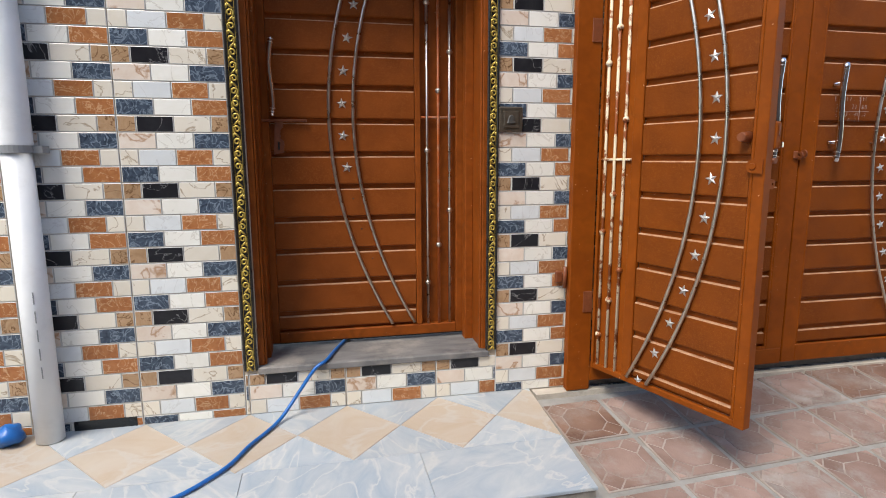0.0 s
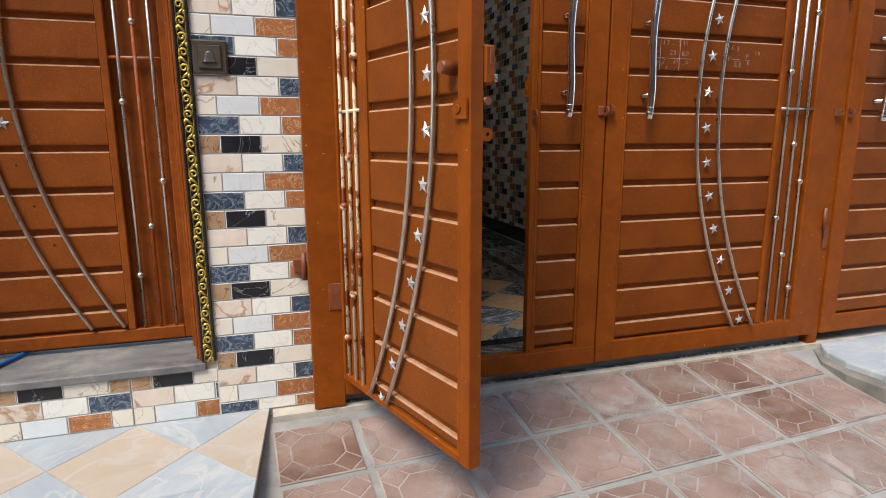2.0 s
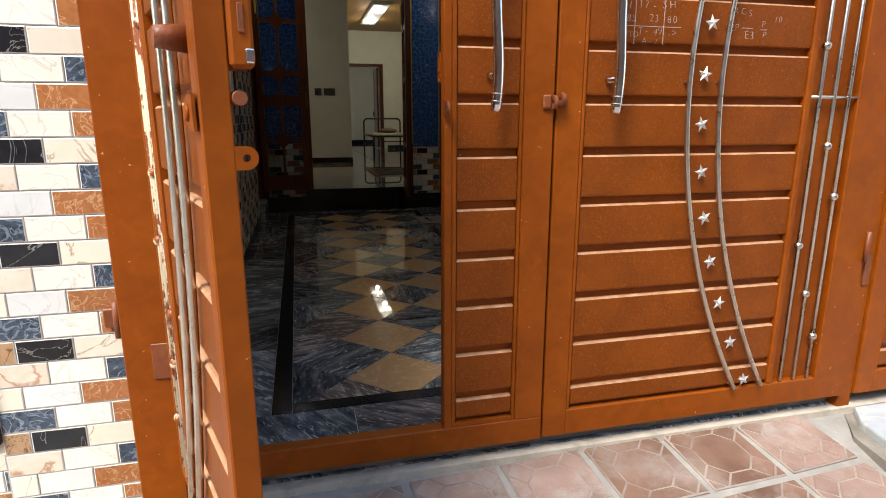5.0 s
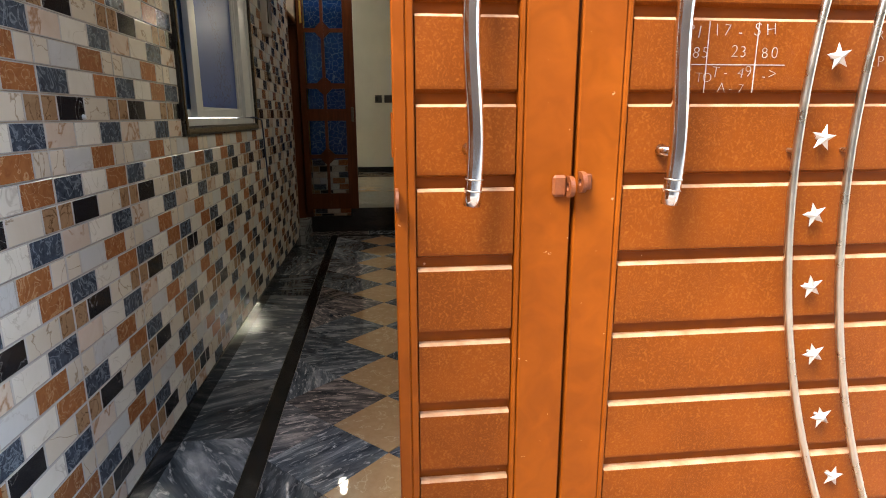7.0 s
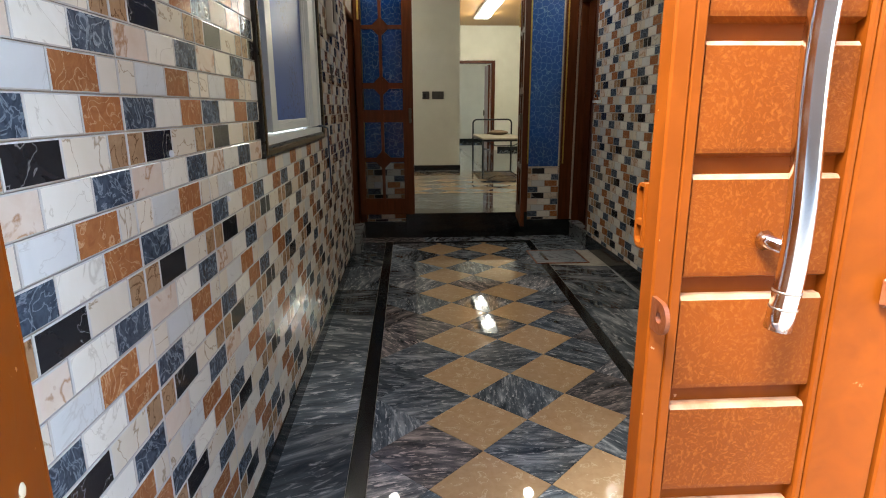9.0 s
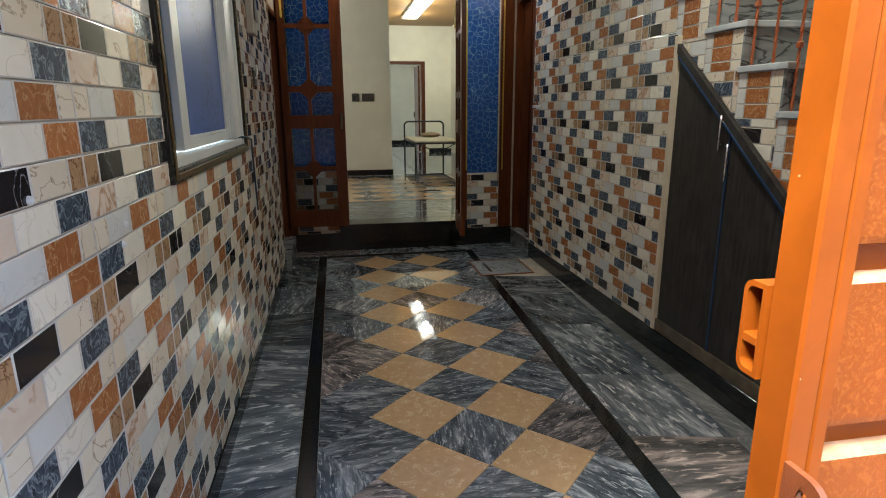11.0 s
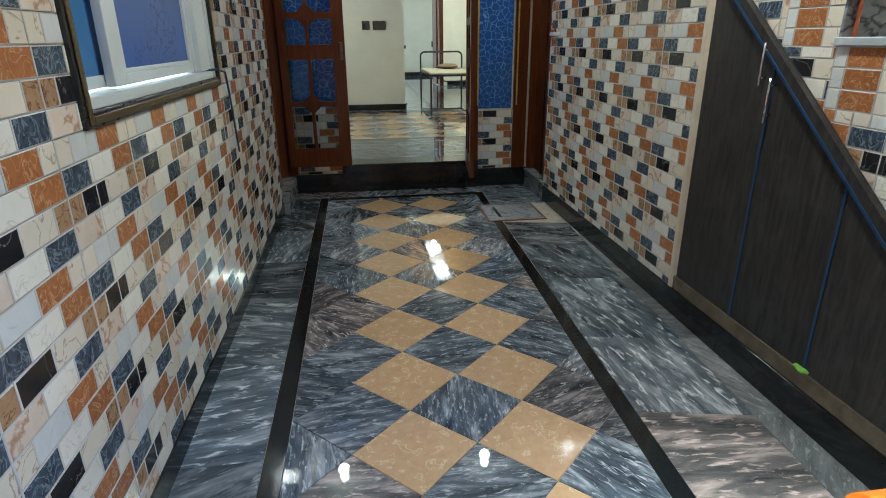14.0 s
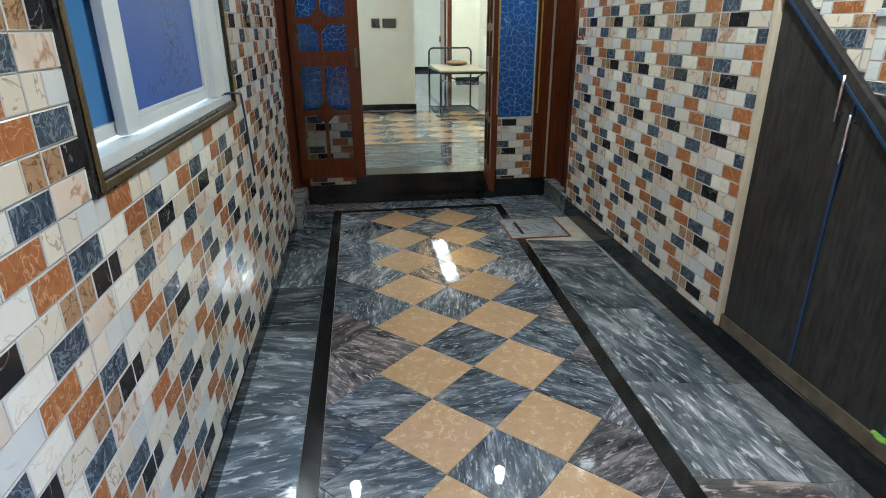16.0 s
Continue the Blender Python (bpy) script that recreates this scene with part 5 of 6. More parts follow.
def glazed_leaf(name, loc, rz, label):
    """A wooden leaf with five rows of two panes, corners cut off."""
    d = root(name, loc, rz, label=label, category="door")
    W, H, T = 0.6, 2.38, 0.04
    cols = [(0.062, 0.248), (0.28, 0.49)]
    rows = [(0.18, 0.585), (0.63, 1.01), (1.14, 1.36), (1.42, 1.96), (2.0, 2.31)]
    cut = 0.066
    bm = bmesh.new()
    xs = [0.0, *cols[0], *cols[1], W]
    for a, b in ((0.0, cols[0][0]), (cols[0][1], cols[1][0]), (cols[1][1], W)):
        box(bm, a, b, 0, T, 0, H)
    zz = [0.0] + [z for r in rows for z in r] + [H]
    for za, zb in zip(zz[::2], zz[1::2]):
        for c in cols:
            box(bm, c[0], c[1], 0.002, T - 0.002, za, zb)
    cuts = {0: ((1, 1), (0, 1)), 1: ((0, 0), (1, 0)), 2: ((0, 1), (1, 1)), 3: ((0, 0), (1, 0), (0, 1), (1, 1)), 4: ((0, 0), (1, 0))}
    for ri, (za, zb) in enumerate(rows):
        for ci, (xa, xb) in enumerate(cols):
            for sx, sz in cuts[ri]:
                sx = 1 - ci
                cx, cz = (xb if sx else xa), (zb if sz else za)
                dx, dz = (-cut if sx else cut), (-cut if sz else cut)
                prism(bm, [(cx, cz), (cx + dx, cz), (cx, cz + dz)], T - 0.006, lambda u, v, w: (u, 0.003 + w, v))
    part("leaf_frame", bm, dark_wood, d)
    for za, zb in rows:
        for xa, xb in cols:
            part("pane", boxes((xa, xb, T / 2 - 0.002, T / 2 + 0.002, za, zb)), clear_glass, d, "clear glass pane")
    part("handle", boxes((W - 0.05, W - 0.02, -0.03, -0.002, 1.0, 1.16), bevel=0.006), bronze, d)
    part("bolt", boxes((0.03, 0.05, -0.016, -0.002, 2.05, 2.28), bevel=0.004), gold, d)
    return d


m, n, l, b = nodes_of("clear glass")
b.inputs["Roughness"].default_value, b.inputs["Transmission Weight"].default_value, b.inputs["IOR"].default_value = 0.03, 1.0, 1.1
b.inputs["Base Color"].default_value = (0.86, 0.92, 0.95, 1)
clear_glass = m
glazed_leaf("entrance_door", (1.40, 8.30, 0.30), -2, "dark varnished wooden glazed door leaf folded back against the side light")
glazed_leaf("entrance_door", (3.165, 8.41, 0.24), -96, "dark varnished wooden glazed door leaf standing open at right angles")

# side doorways at the corridor's end
for name, x0, x1, y0, ztop, lab in (("door_frame_east", RX - 0.006, RX + 0.105, 7.8, 2.6, "brown wooden frame of the side room doorway"), ("door_frame_west", LX - 0.2, LX + 0.006, 7.72, 2.4, "dark wooden frame of the doorway by the inner entrance")):
    fr = root(name, (x0, y0, 0.17), label=lab, category="door frame")
    w = x1 - x0
    part("jamb", boxes((0, w, 0.0, 0.05, 0, ztop - 0.17), bevel=0.003), dark_wood, fr)
    part("jamb", boxes((0, w, EY - y0 - 0.06, EY - y0 - 0.032, 0, ztop - 0.17), bevel=0.003), dark_wood, fr)
    part("head", boxes((0, w, 0.05, EY - y0 - 0.06, ztop - 0.22, ztop - 0.17), bevel=0.003), dark_wood, fr)
sdoor = root("side_room_door", (RX + 0.06, 7.86, 0.18), label="closed brown panelled double door of the side room", category="door")
part("leaf", boxes((0, 0.035, 0, 0.245, 0, 2.36), bevel=0.004), door_wood, sdoor)
part("leaf", boxes((0.012, 0.047, 0.25, 0.52, 0, 2.36), bevel=0.004), door_wood, sdoor)
part("cover_strip", boxes((-0.01, 0.0, 0.23, 0.26, 0, 2.36), bevel=0.002), dark_wood, sdoor)
wdoor = root("side_room_door", (LX - 0.12, 7.78, 0.18), label="closed dark wooden door beside the inner entrance", category="door")
part("leaf", boxes((0, 0.04, 0, 0.6, 0, 2.16), bevel=0.004), dark_wood, wdoor)
for nm, xa, xb, ya in (("door_sill_east", RX - 0.03, RX + 0.1, 7.8), ("door_sill_west", LX - 0.1, LX + 0.06, 7.72)):
    tagged(part(nm, boxes((xa, xb, ya - 0.02, EY - 0.035, 0.16, 0.185), (xa + 0.012, xb, ya - 0.01, EY - 0.036, 0.0, 0.16), bevel=0.003), stair_marble), "grey marble doorstep of a side room", "doorstep", kind="structure")

# ---- window in the left wall ----
win = root("window_1", (LX, 4.28, 1.265), label="white sliding window with blue film, dark gilt moulding round it", category="window")
win["kind"] = "structure"
WL, WH = 1.6, 1.26
part("moulding", boxes((0.0, 0.022, 0.0, 0.045, 0, WH), (0.0, 0.022, WL - 0.045, WL, 0, WH), (0.0, 0.022, 0.045, WL - 0.045, 0, 0.045), (0.0, 0.022, 0.045, WL - 0.045, WH - 0.045, WH), bevel=0.004), black_trim, win, "black moulding")
part("gilt_bead", boxes((0.022, 0.028, 0.01, 0.034, 0.01, WH), (0.022, 0.028, WL - 0.034, WL - 0.01, 0.01, WH), (0.022, 0.028, 0.034, WL - 0.034, 0.01, 0.034), bevel=0.003), dull_gilt, win, "dull gilt beading")
part("outer_frame", boxes((-0.11, 0.004, 0.045, 0.058, 0.045, WH - 0.045), (-0.11, 0.012, WL - 0.085, WL - 0.045, 0.045, WH - 0.045), (-0.11, 0.008, 0.058, WL - 0.085, 0.045, 0.08), (-0.11, 0.012, 0.085, WL - 0.085, WH - 0.085, WH - 0.045), bevel=0.002), alu, win)
part("reveal", boxes((-0.1, 0.0, 1.335, WL - 0.085, 0.085, WH - 0.085)), alu, win)
for ya, yb, x, near in ((0.06, 0.46, -0.06, 0.012), (0.36, 1.30, -0.025, 0.1)):
    s = part("sash", boxes((x - 0.03, x, ya, ya + near, 0.087, WH - 0.087), (x - 0.03, x, yb - 0.035, yb, 0.087, WH - 0.087), (x - 0.03, x, ya + near, yb - 0.035, 0.087, 0.125), (x - 0.03, x, ya + near, yb - 0.035, WH - 0.13, WH - 0.087), bevel=0.002), alu, win)
    part("pane", boxes((x - 0.018, x - 0.012, ya + near, yb - 0.035, 0.125, WH - 0.13)), window_blue if near > 0.05 else clear_film, s, "pane with peeling blue film" if near > 0.05 else "pale blue pane")
    if near > 0.05:
        part("glazing_bead", boxes((x - 0.0115, x - 0.004, ya + near, ya + near + 0.022, 0.125, WH - 0.13), (x - 0.0115, x - 0.004, ya + near + 0.022, yb - 0.035, 0.125, 0.14), bevel=0.002), alu, s)
part("track", boxes((-0.1, -0.02, 1.302, 1.33, 0.087, WH - 0.087), bevel=0.002), alu, win)
cable = [(LX - 0.02, 5.70, 1.345), (LX + 0.02, 5.80, 1.35), (LX + 0.035, 5.95, 1.33), (LX + 0.02, 6.06, 1.2), (LX + 0.014, 6.12, 1.02), (LX + 0.012, 6.16, 0.86)]
tagged(part("cable", tube(bmesh.new(), cable, 0.006, 6), cable_blue, smooth=True), "dark blue cable hanging from the window down the tiles", "cable")
meter = root("switch_box", (LX + 0.005, 6.35, 1.98), label="grey switch box on the tiled corridor wall", category="switch box")
part("box_body", boxes((0, 0.05, 0, 0.16, 0, 0.3), bevel=0.006), plaster, meter)
part("cover", boxes((0.05, 0.058, 0.02, 0.14, 0.08, 0.26), bevel=0.003), switch_grey, meter)

swx = root("wall_switch", (LX + 0.006, 6.46, 1.66), label="dark switch plate with a loose white cable end on the tiles", category="switch")
part("plate", boxes((0, 0.012, 0, 0.1, 0, 0.1), bevel=0.004), switch_grey, swx)
part("rocker", boxes((0.012, 0.017, 0.03, 0.07, 0.025, 0.075), bevel=0.002), black_trim, swx)
part("cable_end", tube(bmesh.new(), [(0.01, 0.02, 0.1), (0.03, 0.0, 0.13), (0.035, -0.015, 0.08), (0.02, -0.02, 0.04)], 0.006, 6), alu, swx, "white cable end", True)

# tap-like wall fixture and white shelf bit near the side door
hook = root("wall_hook", (RX - 0.004, 7.62, 1.50), label="small white bracket with a brown hook on the tiled wall", category="hook")
part("bracket", boxes((-0.06, 0.0, -0.05, 0.05, 0, 0.025), bevel=0.004), alu, hook)
part("hook", tube(bmesh.new(), [(-0.02, 0.0, 0.025), (-0.03, 0.0, 0.07), (-0.05, 0.01, 0.09), (-0.03, 0.01, 0.12)], 0.008, 8), rust_iron, hook, "", True)

# ---- under-stair cupboard ----
cup = root("under_stair_cupboard", (RX - 0.004, 3.9, 0.165), label="charcoal laminate under-stair cupboard with a sloping top and navy edging", category="cupboard")
slope = lambda y: 1.858 - (5.348 - y) * 0.785 - 0.165
place_c = lambda u, v, w: (-w, u - 3.9, v)


def cup_panel(name, ya, yb, lift, material, z0=0.075):
    bm = bmesh.new()
    prism(bm, [(ya, z0), (yb, z0), (yb, slope(yb) - 0.05), (ya, max(z0 + 0.01, slope(ya) - 0.05))], lift, place_c)
    return part(name, bm, material, cup)


d1 = cup_panel("door", 4.83, 5.31, 0.016, char_wood)
d2 = cup_panel("door", 4.345, 4.815, 0.016, char_wood)
d3 = cup_panel("door", 3.75, 4.33, 0.016, char_wood)
for y in (4.823, 4.337):
    cup_panel("edging", y - 0.006, y + 0.006, 0.02, navy_edge)
bm = bmesh.new()
prism(bm, [(3.5, slope(3.5) - 0.05), (5.33, slope(5.33) - 0.05), (5.33, slope(5.33)), (3.5, slope(3.5))], 0.03, place_c)
part("top_rail", bm, char_wood, cup)
bm = bmesh.new()
prism(bm, [(3.5, slope(3.5) - 0.062), (5.31, slope(5.31) - 0.062), (5.31, slope(5.31) - 0.048), (3.5, slope(3.5) - 0.048)], 0.034, place_c)
part("edging", bm, navy_edge, cup)
part("side_strip", boxes((-0.03, 0.0, 1.43, 1.462, 0.0, 1.72), bevel=0.002), cream_edge, cup, "cream edge strip")
part("bottom_rail", boxes((-0.02, 0.0, -0.3, 1.43, 0.0, 0.072), bevel=0.002), dusty_edge, cup, "dusty bottom rail")
for y, za, zb in ((4.868, 1.13, 1.30), (4.798, 0.985, 1.165)):
    h = part("handle", tube(bmesh.new(), [(-0.045, y - 3.9, za), (-0.045, y - 3.9, zb)], 0.006, 8), bright_chrome, cup, "steel bar handle", True)
    for z in (za + 0.03, zb - 0.03):
        part("standoff", tube(bmesh.new(), [(-0.016, y - 3.9, z), (-0.045, y - 3.9, z)], 0.004, 6), bright_chrome, h, "", True)
bm = bmesh.new()
for i in range(6):
    ball(bm, (random.uniform(-0.02, 0.02), random.uniform(-0.06, 0.06), 0.008), random.uniform(0.012, 0.024), 0.4, 6)
scrap = tagged(part("green_scrap", bm, leaf_green, smooth=True), "bright green scrap lying on the cupboard's bottom rail", "scrap")
scrap.matrix_basis = pose(RX - 0.018, 4.36, 0.24) 

# ---- stairs ----
stairs = root("staircase", (RX, STEPS[0][0], 0.0), label="staircase with grey marble risers and pale tread edges", category="stairs")
stairs["kind"] = "structure"
sy = STEPS[0][0]
for ya, yb, zt in STEPS:
    part("tread", boxes((-0.02, 1.03, ya - sy - 0.025, yb - sy + 0.01, zt - 0.03, zt), bevel=0.004), tread_edge, stairs, "pale marble tread")
    part("riser", boxes((-0.012, 1.03, yb - sy - 0.014, yb - sy - 0.003, zt, zt + RISE - 0.03)), stair_marble, stairs, "grey marble riser")


def baluster(y, z, kind):
    b_ = root("baluster", (RX + 0.03, y, z), label="orange twisted wrought iron baluster with a heart scroll" if kind else "orange twisted wrought iron baluster", category="baluster")
    b_["group"] = "stair balusters"
    bm = bmesh.new()
    rings = []
    N = 60
    for i in range(N + 1):
        a = i / N * 22
        rings.append([bm.verts.new((0.0075 * math.cos(a + k * math.pi / 2), 0.0075 * math.sin(a + k * math.pi / 2), 0.85 * i / N)) for k in range(4)])
    for a, b in zip(rings, rings[1:]):
        for k in range(4):
            bm.faces.new((a[k], a[(k + 1) % 4], b[(k + 1) % 4], b[k]))
    part("twisted_bar", bm, orange_iron, b_)
    part("collar", boxes((-0.012, 0.012, -0.012, 0.012, 0.26, 0.285), bevel=0.003), orange_iron, b_)
    if kind:
        for s in (-1, 1):
            pts = [(0, s * 0.055 * math.sin(a) * (1 - 0.25 * a / math.pi), 0.285 + 0.15 * (1 - math.cos(a)) / 2) for a in (math.pi * i / 14 for i in range(12))]
            pts += [(0, s * 0.012, 0.385), (0, s * 0.024, 0.39)]
            part("scroll", tube(bmesh.new(), pts, 0.0055, 6), orange_iron, b_, "", True)
        for k in range(4):
            part("basket_wire", tube(bmesh.new(), [(0.024 * math.sin(math.pi * i / 10) * math.cos(k * math.pi / 2 + i * 0.25), 0.024 * math.sin(math.pi * i / 10) * math.sin(k * math.pi / 2 + i * 0.25), 0.48 + 0.1 * i / 10) for i in range(11)], 0.004, 5), orange_iron, b_, "", True)


for i, (ya, yb, zt) in enumerate(STEPS[4:12]):
    baluster((ya + yb) / 2 - 0.02, zt, 1)
    baluster((ya + yb) / 2 + 0.12, zt, 0)
rail_a, rail_b = STEPS[4], STEPS[11]
hr = tagged(part("handrail", tube(bmesh.new(), [(RX + 0.03, rail_a[0], rail_a[2] + 0.75), (RX + 0.03, rail_b[1], rail_b[2] + 0.93)], 0.02, 10), orange_iron, smooth=True), "orange iron handrail on the stair balusters", "handrail")

# ---- room beyond the entrance ----
RY0, RYP, RYF, RZ = EY + 0.2, 13.05, 18.3, 3.62
room_floor = tagged(part("floor_hall", boxes((-1.2, 6.2, EY + 0.05, 22.5, 0.1, SILL - 0.012)), cement), "polished hall floor of marble", "floor", kind="structure")


def hall_piece(poly, material):
    bm = bmesh.new()
    slab_piece(bm, inset(poly, 0.0015), 0.012, 0.001, lambda u, v, w: (u, v, w + SILL - 0.012))
    part("floor_tile", bm, material, room_floor)


hall_piece([(-1.2, EY + 0.25), (6.2, EY + 0.25), (6.2, 9.9), (-1.2, 9.9)], grey_marble)
hall_piece([(-1.2, 9.9), (6.2, 9.9), (6.2, 9.98), (-1.2, 9.98)], black_granite)
region = [(1.2, 9.98), (4.4, 9.98), (4.4, 12.75), (1.2, 12.75)]
for i in range(-8, 9):
    for j in range(0, 14):
        if (i + j) % 2:
            x, y = 2.8 + i * HD, 9.98 + j * HD
            poly = clip([(x - HD, y), (x, y - HD), (x + HD, y), (x, y + HD)], region)
            if poly and area(poly) > 1e-3:
                hall_piece(poly, tan_marble if i % 2 else grey_marble)
hall_piece([(-1.2, 9.98), (1.2, 9.98), (1.2, 12.75), (-1.2, 12.75)], grey_marble)
hall_piece([(4.4, 9.98), (6.2, 9.98), (6.2, 12.75), (4.4, 12.75)], grey_marble)
hall_piece([(-1.2, 12.75), (6.2, 12.75), (6.2, 12.83), (-1.2, 12.83)], black_granite)
for a, b in ((12.83, 14.6), (14.6, 16.4), (16.4, 18.3), (18.3, 22.4)):
    for c, d in ((-1.2, 1.6), (1.6, 3.36), (3.42, 6.2)):
        hall_piece([(c, a), (d, a), (d, b), (c, b)], grey_marble)
hall_piece([(3.362, 12.83), (3.418, 12.83), (3.418, 18.3), (3.362, 18.3)], black_granite)
for nm, rows in (("wall_hall_west", [(-1.4, -1.2, RY0, 22.5, 0, RZ)]), ("wall_hall_east", [(5.05, 5.25, RY0, 22.5, 0, RZ)]), ("wall_hall_pier", [(-1.2, 2.9, RYP, RYP + 0.2, 0, RZ)]),
                 ("wall_hall_side", [(2.7, 2.9, RYP + 0.2, RYF, 0, RZ)]), ("wall_hall_far", [(2.9, 3.0, RYF, RYF + 0.2, 0, RZ), (4.32, 5.05, RYF, RYF + 0.2, 0, RZ), (3.0, 4.32, RYF, RYF + 0.2, 2.72, RZ)]),
                 ("wall_hall_end", [(2.0, 6.2, 22.4, 22.6, 0, RZ)]), ("wall_hall_south", [(-1.2, LX - 0.22, EY, EY + 0.2, 0, RZ)])):
    wall_solid(nm, boxes(*rows), white_paint, "cream painted hall wall")
tagged(part("ceiling_hall", boxes((-1.4, 6.2, EY + 0.2, 22.6, RZ, RZ + 0.12)), wood_ceiling), "brown boarded hall ceiling", "ceiling", kind="structure")
for nm, r in (("baseboard_pier", (-1.2, 2.915, RYP - 0.012, RYP, SILL, SILL + 0.1)), ("baseboard_side", (2.9, 2.912, RYP + 0.001, RYF, SILL, SILL + 0.1)), ("baseboard_far", (4.42, 5.05, RYF - 0.012, RYF, SILL, SILL + 0.1)), ("baseboard_room", (2.0, 6.2, 22.388, 22.4, SILL, SILL + 0.12))):
    tagged(part(nm, boxes(r), black_granite), "black skirting in the hall", "skirting", kind="structure")
sw = root("wall_switches", (2.2, RYP, 1.62), label="two dark switch plates on the cream wall", category="switch")
part("plate", boxes((0, 0.13, -0.02, 0, 0, 0.14), bevel=0.004), switch_grey, sw)
part("plate", boxes((0.18, 0.4, -0.02, 0, 0, 0.14), bevel=0.004), switch_grey, sw)
part("socket", boxes((0.02, 0.06, -0.026, -0.02, 0.03, 0.1)), black_trim, sw)
soc = root("socket", (3.55, 22.4, 1.15), label="small dark socket on the far cream wall", category="socket")
part("plate", boxes((0, 0.1, -0.02, 0, 0, 0.1), bevel=0.003), switch_grey, soc)
fd = root("far_door", (3.0, RYF, SILL), label="dark brown door frame with its door standing open in the hall", category="door")
part("jamb", boxes((0, 0.06, -0.03, 0.2, 0, 2.43)), dark_wood, fd)
part("jamb", boxes((1.22, 1.32, -0.03, 0.2, 0, 2.43)), dark_wood, fd)
part("head", boxes((0.06, 1.22, -0.03, 0.2, 2.36, 2.43)), dark_wood, fd)
part("leaf", boxes((1.16, 1.21, 0.2, 1.0, 0.02, 2.34), bevel=0.004), door_wood, fd, "brown wooden leaf")
part("handle", boxes((1.12, 1.16, 0.9, 0.95, 0.95, 1.1), bevel=0.004), bronze, fd)

# bed
bed = root("bed", (3.58, 14.85, SILL), label="low webbed bed with a black tubular steel frame and headboard", category="bed")
BL, BW, BH = 2.1, 1.0, 0.46
leg_pts = ((0, 0), (BW, 0), (0, BL), (BW, BL))
for x, y in leg_pts[:2]:
    part("leg", tube(bmesh.new(), [(x, y, 0), (x, y, BH)], 0.022, 10), black_metal, bed, "", True)
arch = [(0, BL, 0), (0, BL, 0.78)] + [(0.1 - 0.1 * math.cos(a), BL, 0.78 + 0.1 * math.sin(a)) for a in (math.pi / 2 * i / 6 for i in range(1, 7))] + [(BW - 0.1 + 0.1 * math.sin(a), BL, 0.78 + 0.1 * math.cos(a)) for a in (math.pi / 2 * i / 6 for i in range(0, 7))] + [(BW, BL, 0)]
part("headboard", tube(bmesh.new(), arch, 0.022, 10), black_metal, bed, "", True)
part("headboard_bar", tube(bmesh.new(), [(BW / 2, BL, BH), (BW / 2, BL, 0.82)], 0.01, 8), black_metal, bed, "", True)
part("bed_rail", tube(bmesh.new(), [(0, 0, BH), (BW, 0, BH), (BW, BL, BH), (0, BL, BH), (0, 0, BH)], 0.022, 8), black_metal, bed, "", True)
part("webbing", boxes((0.0, BW, 0.0, BL, BH + 0.01, BH + 0.05), bevel=0.012), bed_cloth, bed, "cream woven webbing")
part("brace", tube(bmesh.new(), [(0.05, 0.1, BH), (0.3, 0.05, BH - 0.12), (BW - 0.3, 0.05, BH - 0.12), (BW - 0.05, 0.1, BH)], 0.012, 8), black_metal, bed, "", True)
bm = bmesh.new()
ball(bm, (0, 0, 0.04), 0.26, 0.24)
pil = tagged(part("pillow", bm, pillow_cloth, smooth=True), "brown pillow lying on the webbed bed", "pillow")
pil.matrix_basis = pose(4.16, 16.45, SILL + BH + 0.05 + 0.02)

# lamps: the hall panel and end bulbs, with added ones noted below
fix = root("ceiling_light", (3.74, 15.45, RZ), label="long lit panel light on the hall ceiling, the front one added unseen", category="ceiling light")
part("tray", boxes((-0.19, 0.19, -1.36, 1.36, -0.05, 0), bevel=0.005), alu, fix)
for a, b in ((-1.33, -0.47), (-0.43, 0.43), (0.47, 1.33)):
    part("diffuser", boxes((-0.165, 0.165, a, b, -0.06, -0.051)), lamp_glow, fix, "lit white diffuser")
for y in (14.75, 16.2):
    part("bulb", ball(bmesh.new(), (0, y - 15.45, -0.085), 0.035), bulb_glow, fix, "lit bulb under the panel", True)
    lamp("hall_light", (3.74, y, RZ - 0.2), (3.74, y, 0), "POINT", HALL / 2, 0.05, (1.0, 0.96, 0.86))
# second panel, added out of sight to light the pier's front
front_fill = root("ceiling_light", (0.2, 10.9, RZ), label="long lit panel light on the hall ceiling, the front one added unseen", category="ceiling light")
part("tray", boxes((-0.19, 0.19, -1.1, 1.1, -0.05, 0), bevel=0.005), alu, front_fill)
part("diffuser", boxes((-0.16, 0.16, -1.06, 1.06, -0.06, -0.051)), lamp_glow, front_fill, "lit white diffuser")
lamp("hall_light", (0.2, 10.9, RZ - 0.2), (0.2, 10.9, 0), "POINT", FRONT_FILL, 0.07, (1.0, 0.97, 0.9))
# bare area light added for the far room, with no fixture
lamp("room_lamp", (4.0, 20.4, RZ - 0.2), (4.0, 20.4, 0), "AREA", ROOM, 0.8, (1.0, 0.96, 0.86))
for x in (1.7, 3.31):
    bu = root("wall_bulb", (x, 7.86, CEIL), label="lit round bulb in a holder on the corridor ceiling", category="bulb")
    part("holder", tube(bmesh.new(), [(0, 0, 0), (0, 0, -0.05)], 0.035, 14), alu, bu, "", True)
    part("globe", ball(bmesh.new(), (0, 0, -0.095), 0.05), bulb_glow, bu, "lit globe", True)
    lamp("bulb_light", (x, 7.86, CEIL - 0.2), (x, 7.86, 0), "POINT", BULB, 0.06, (1.0, 0.96, 0.9))
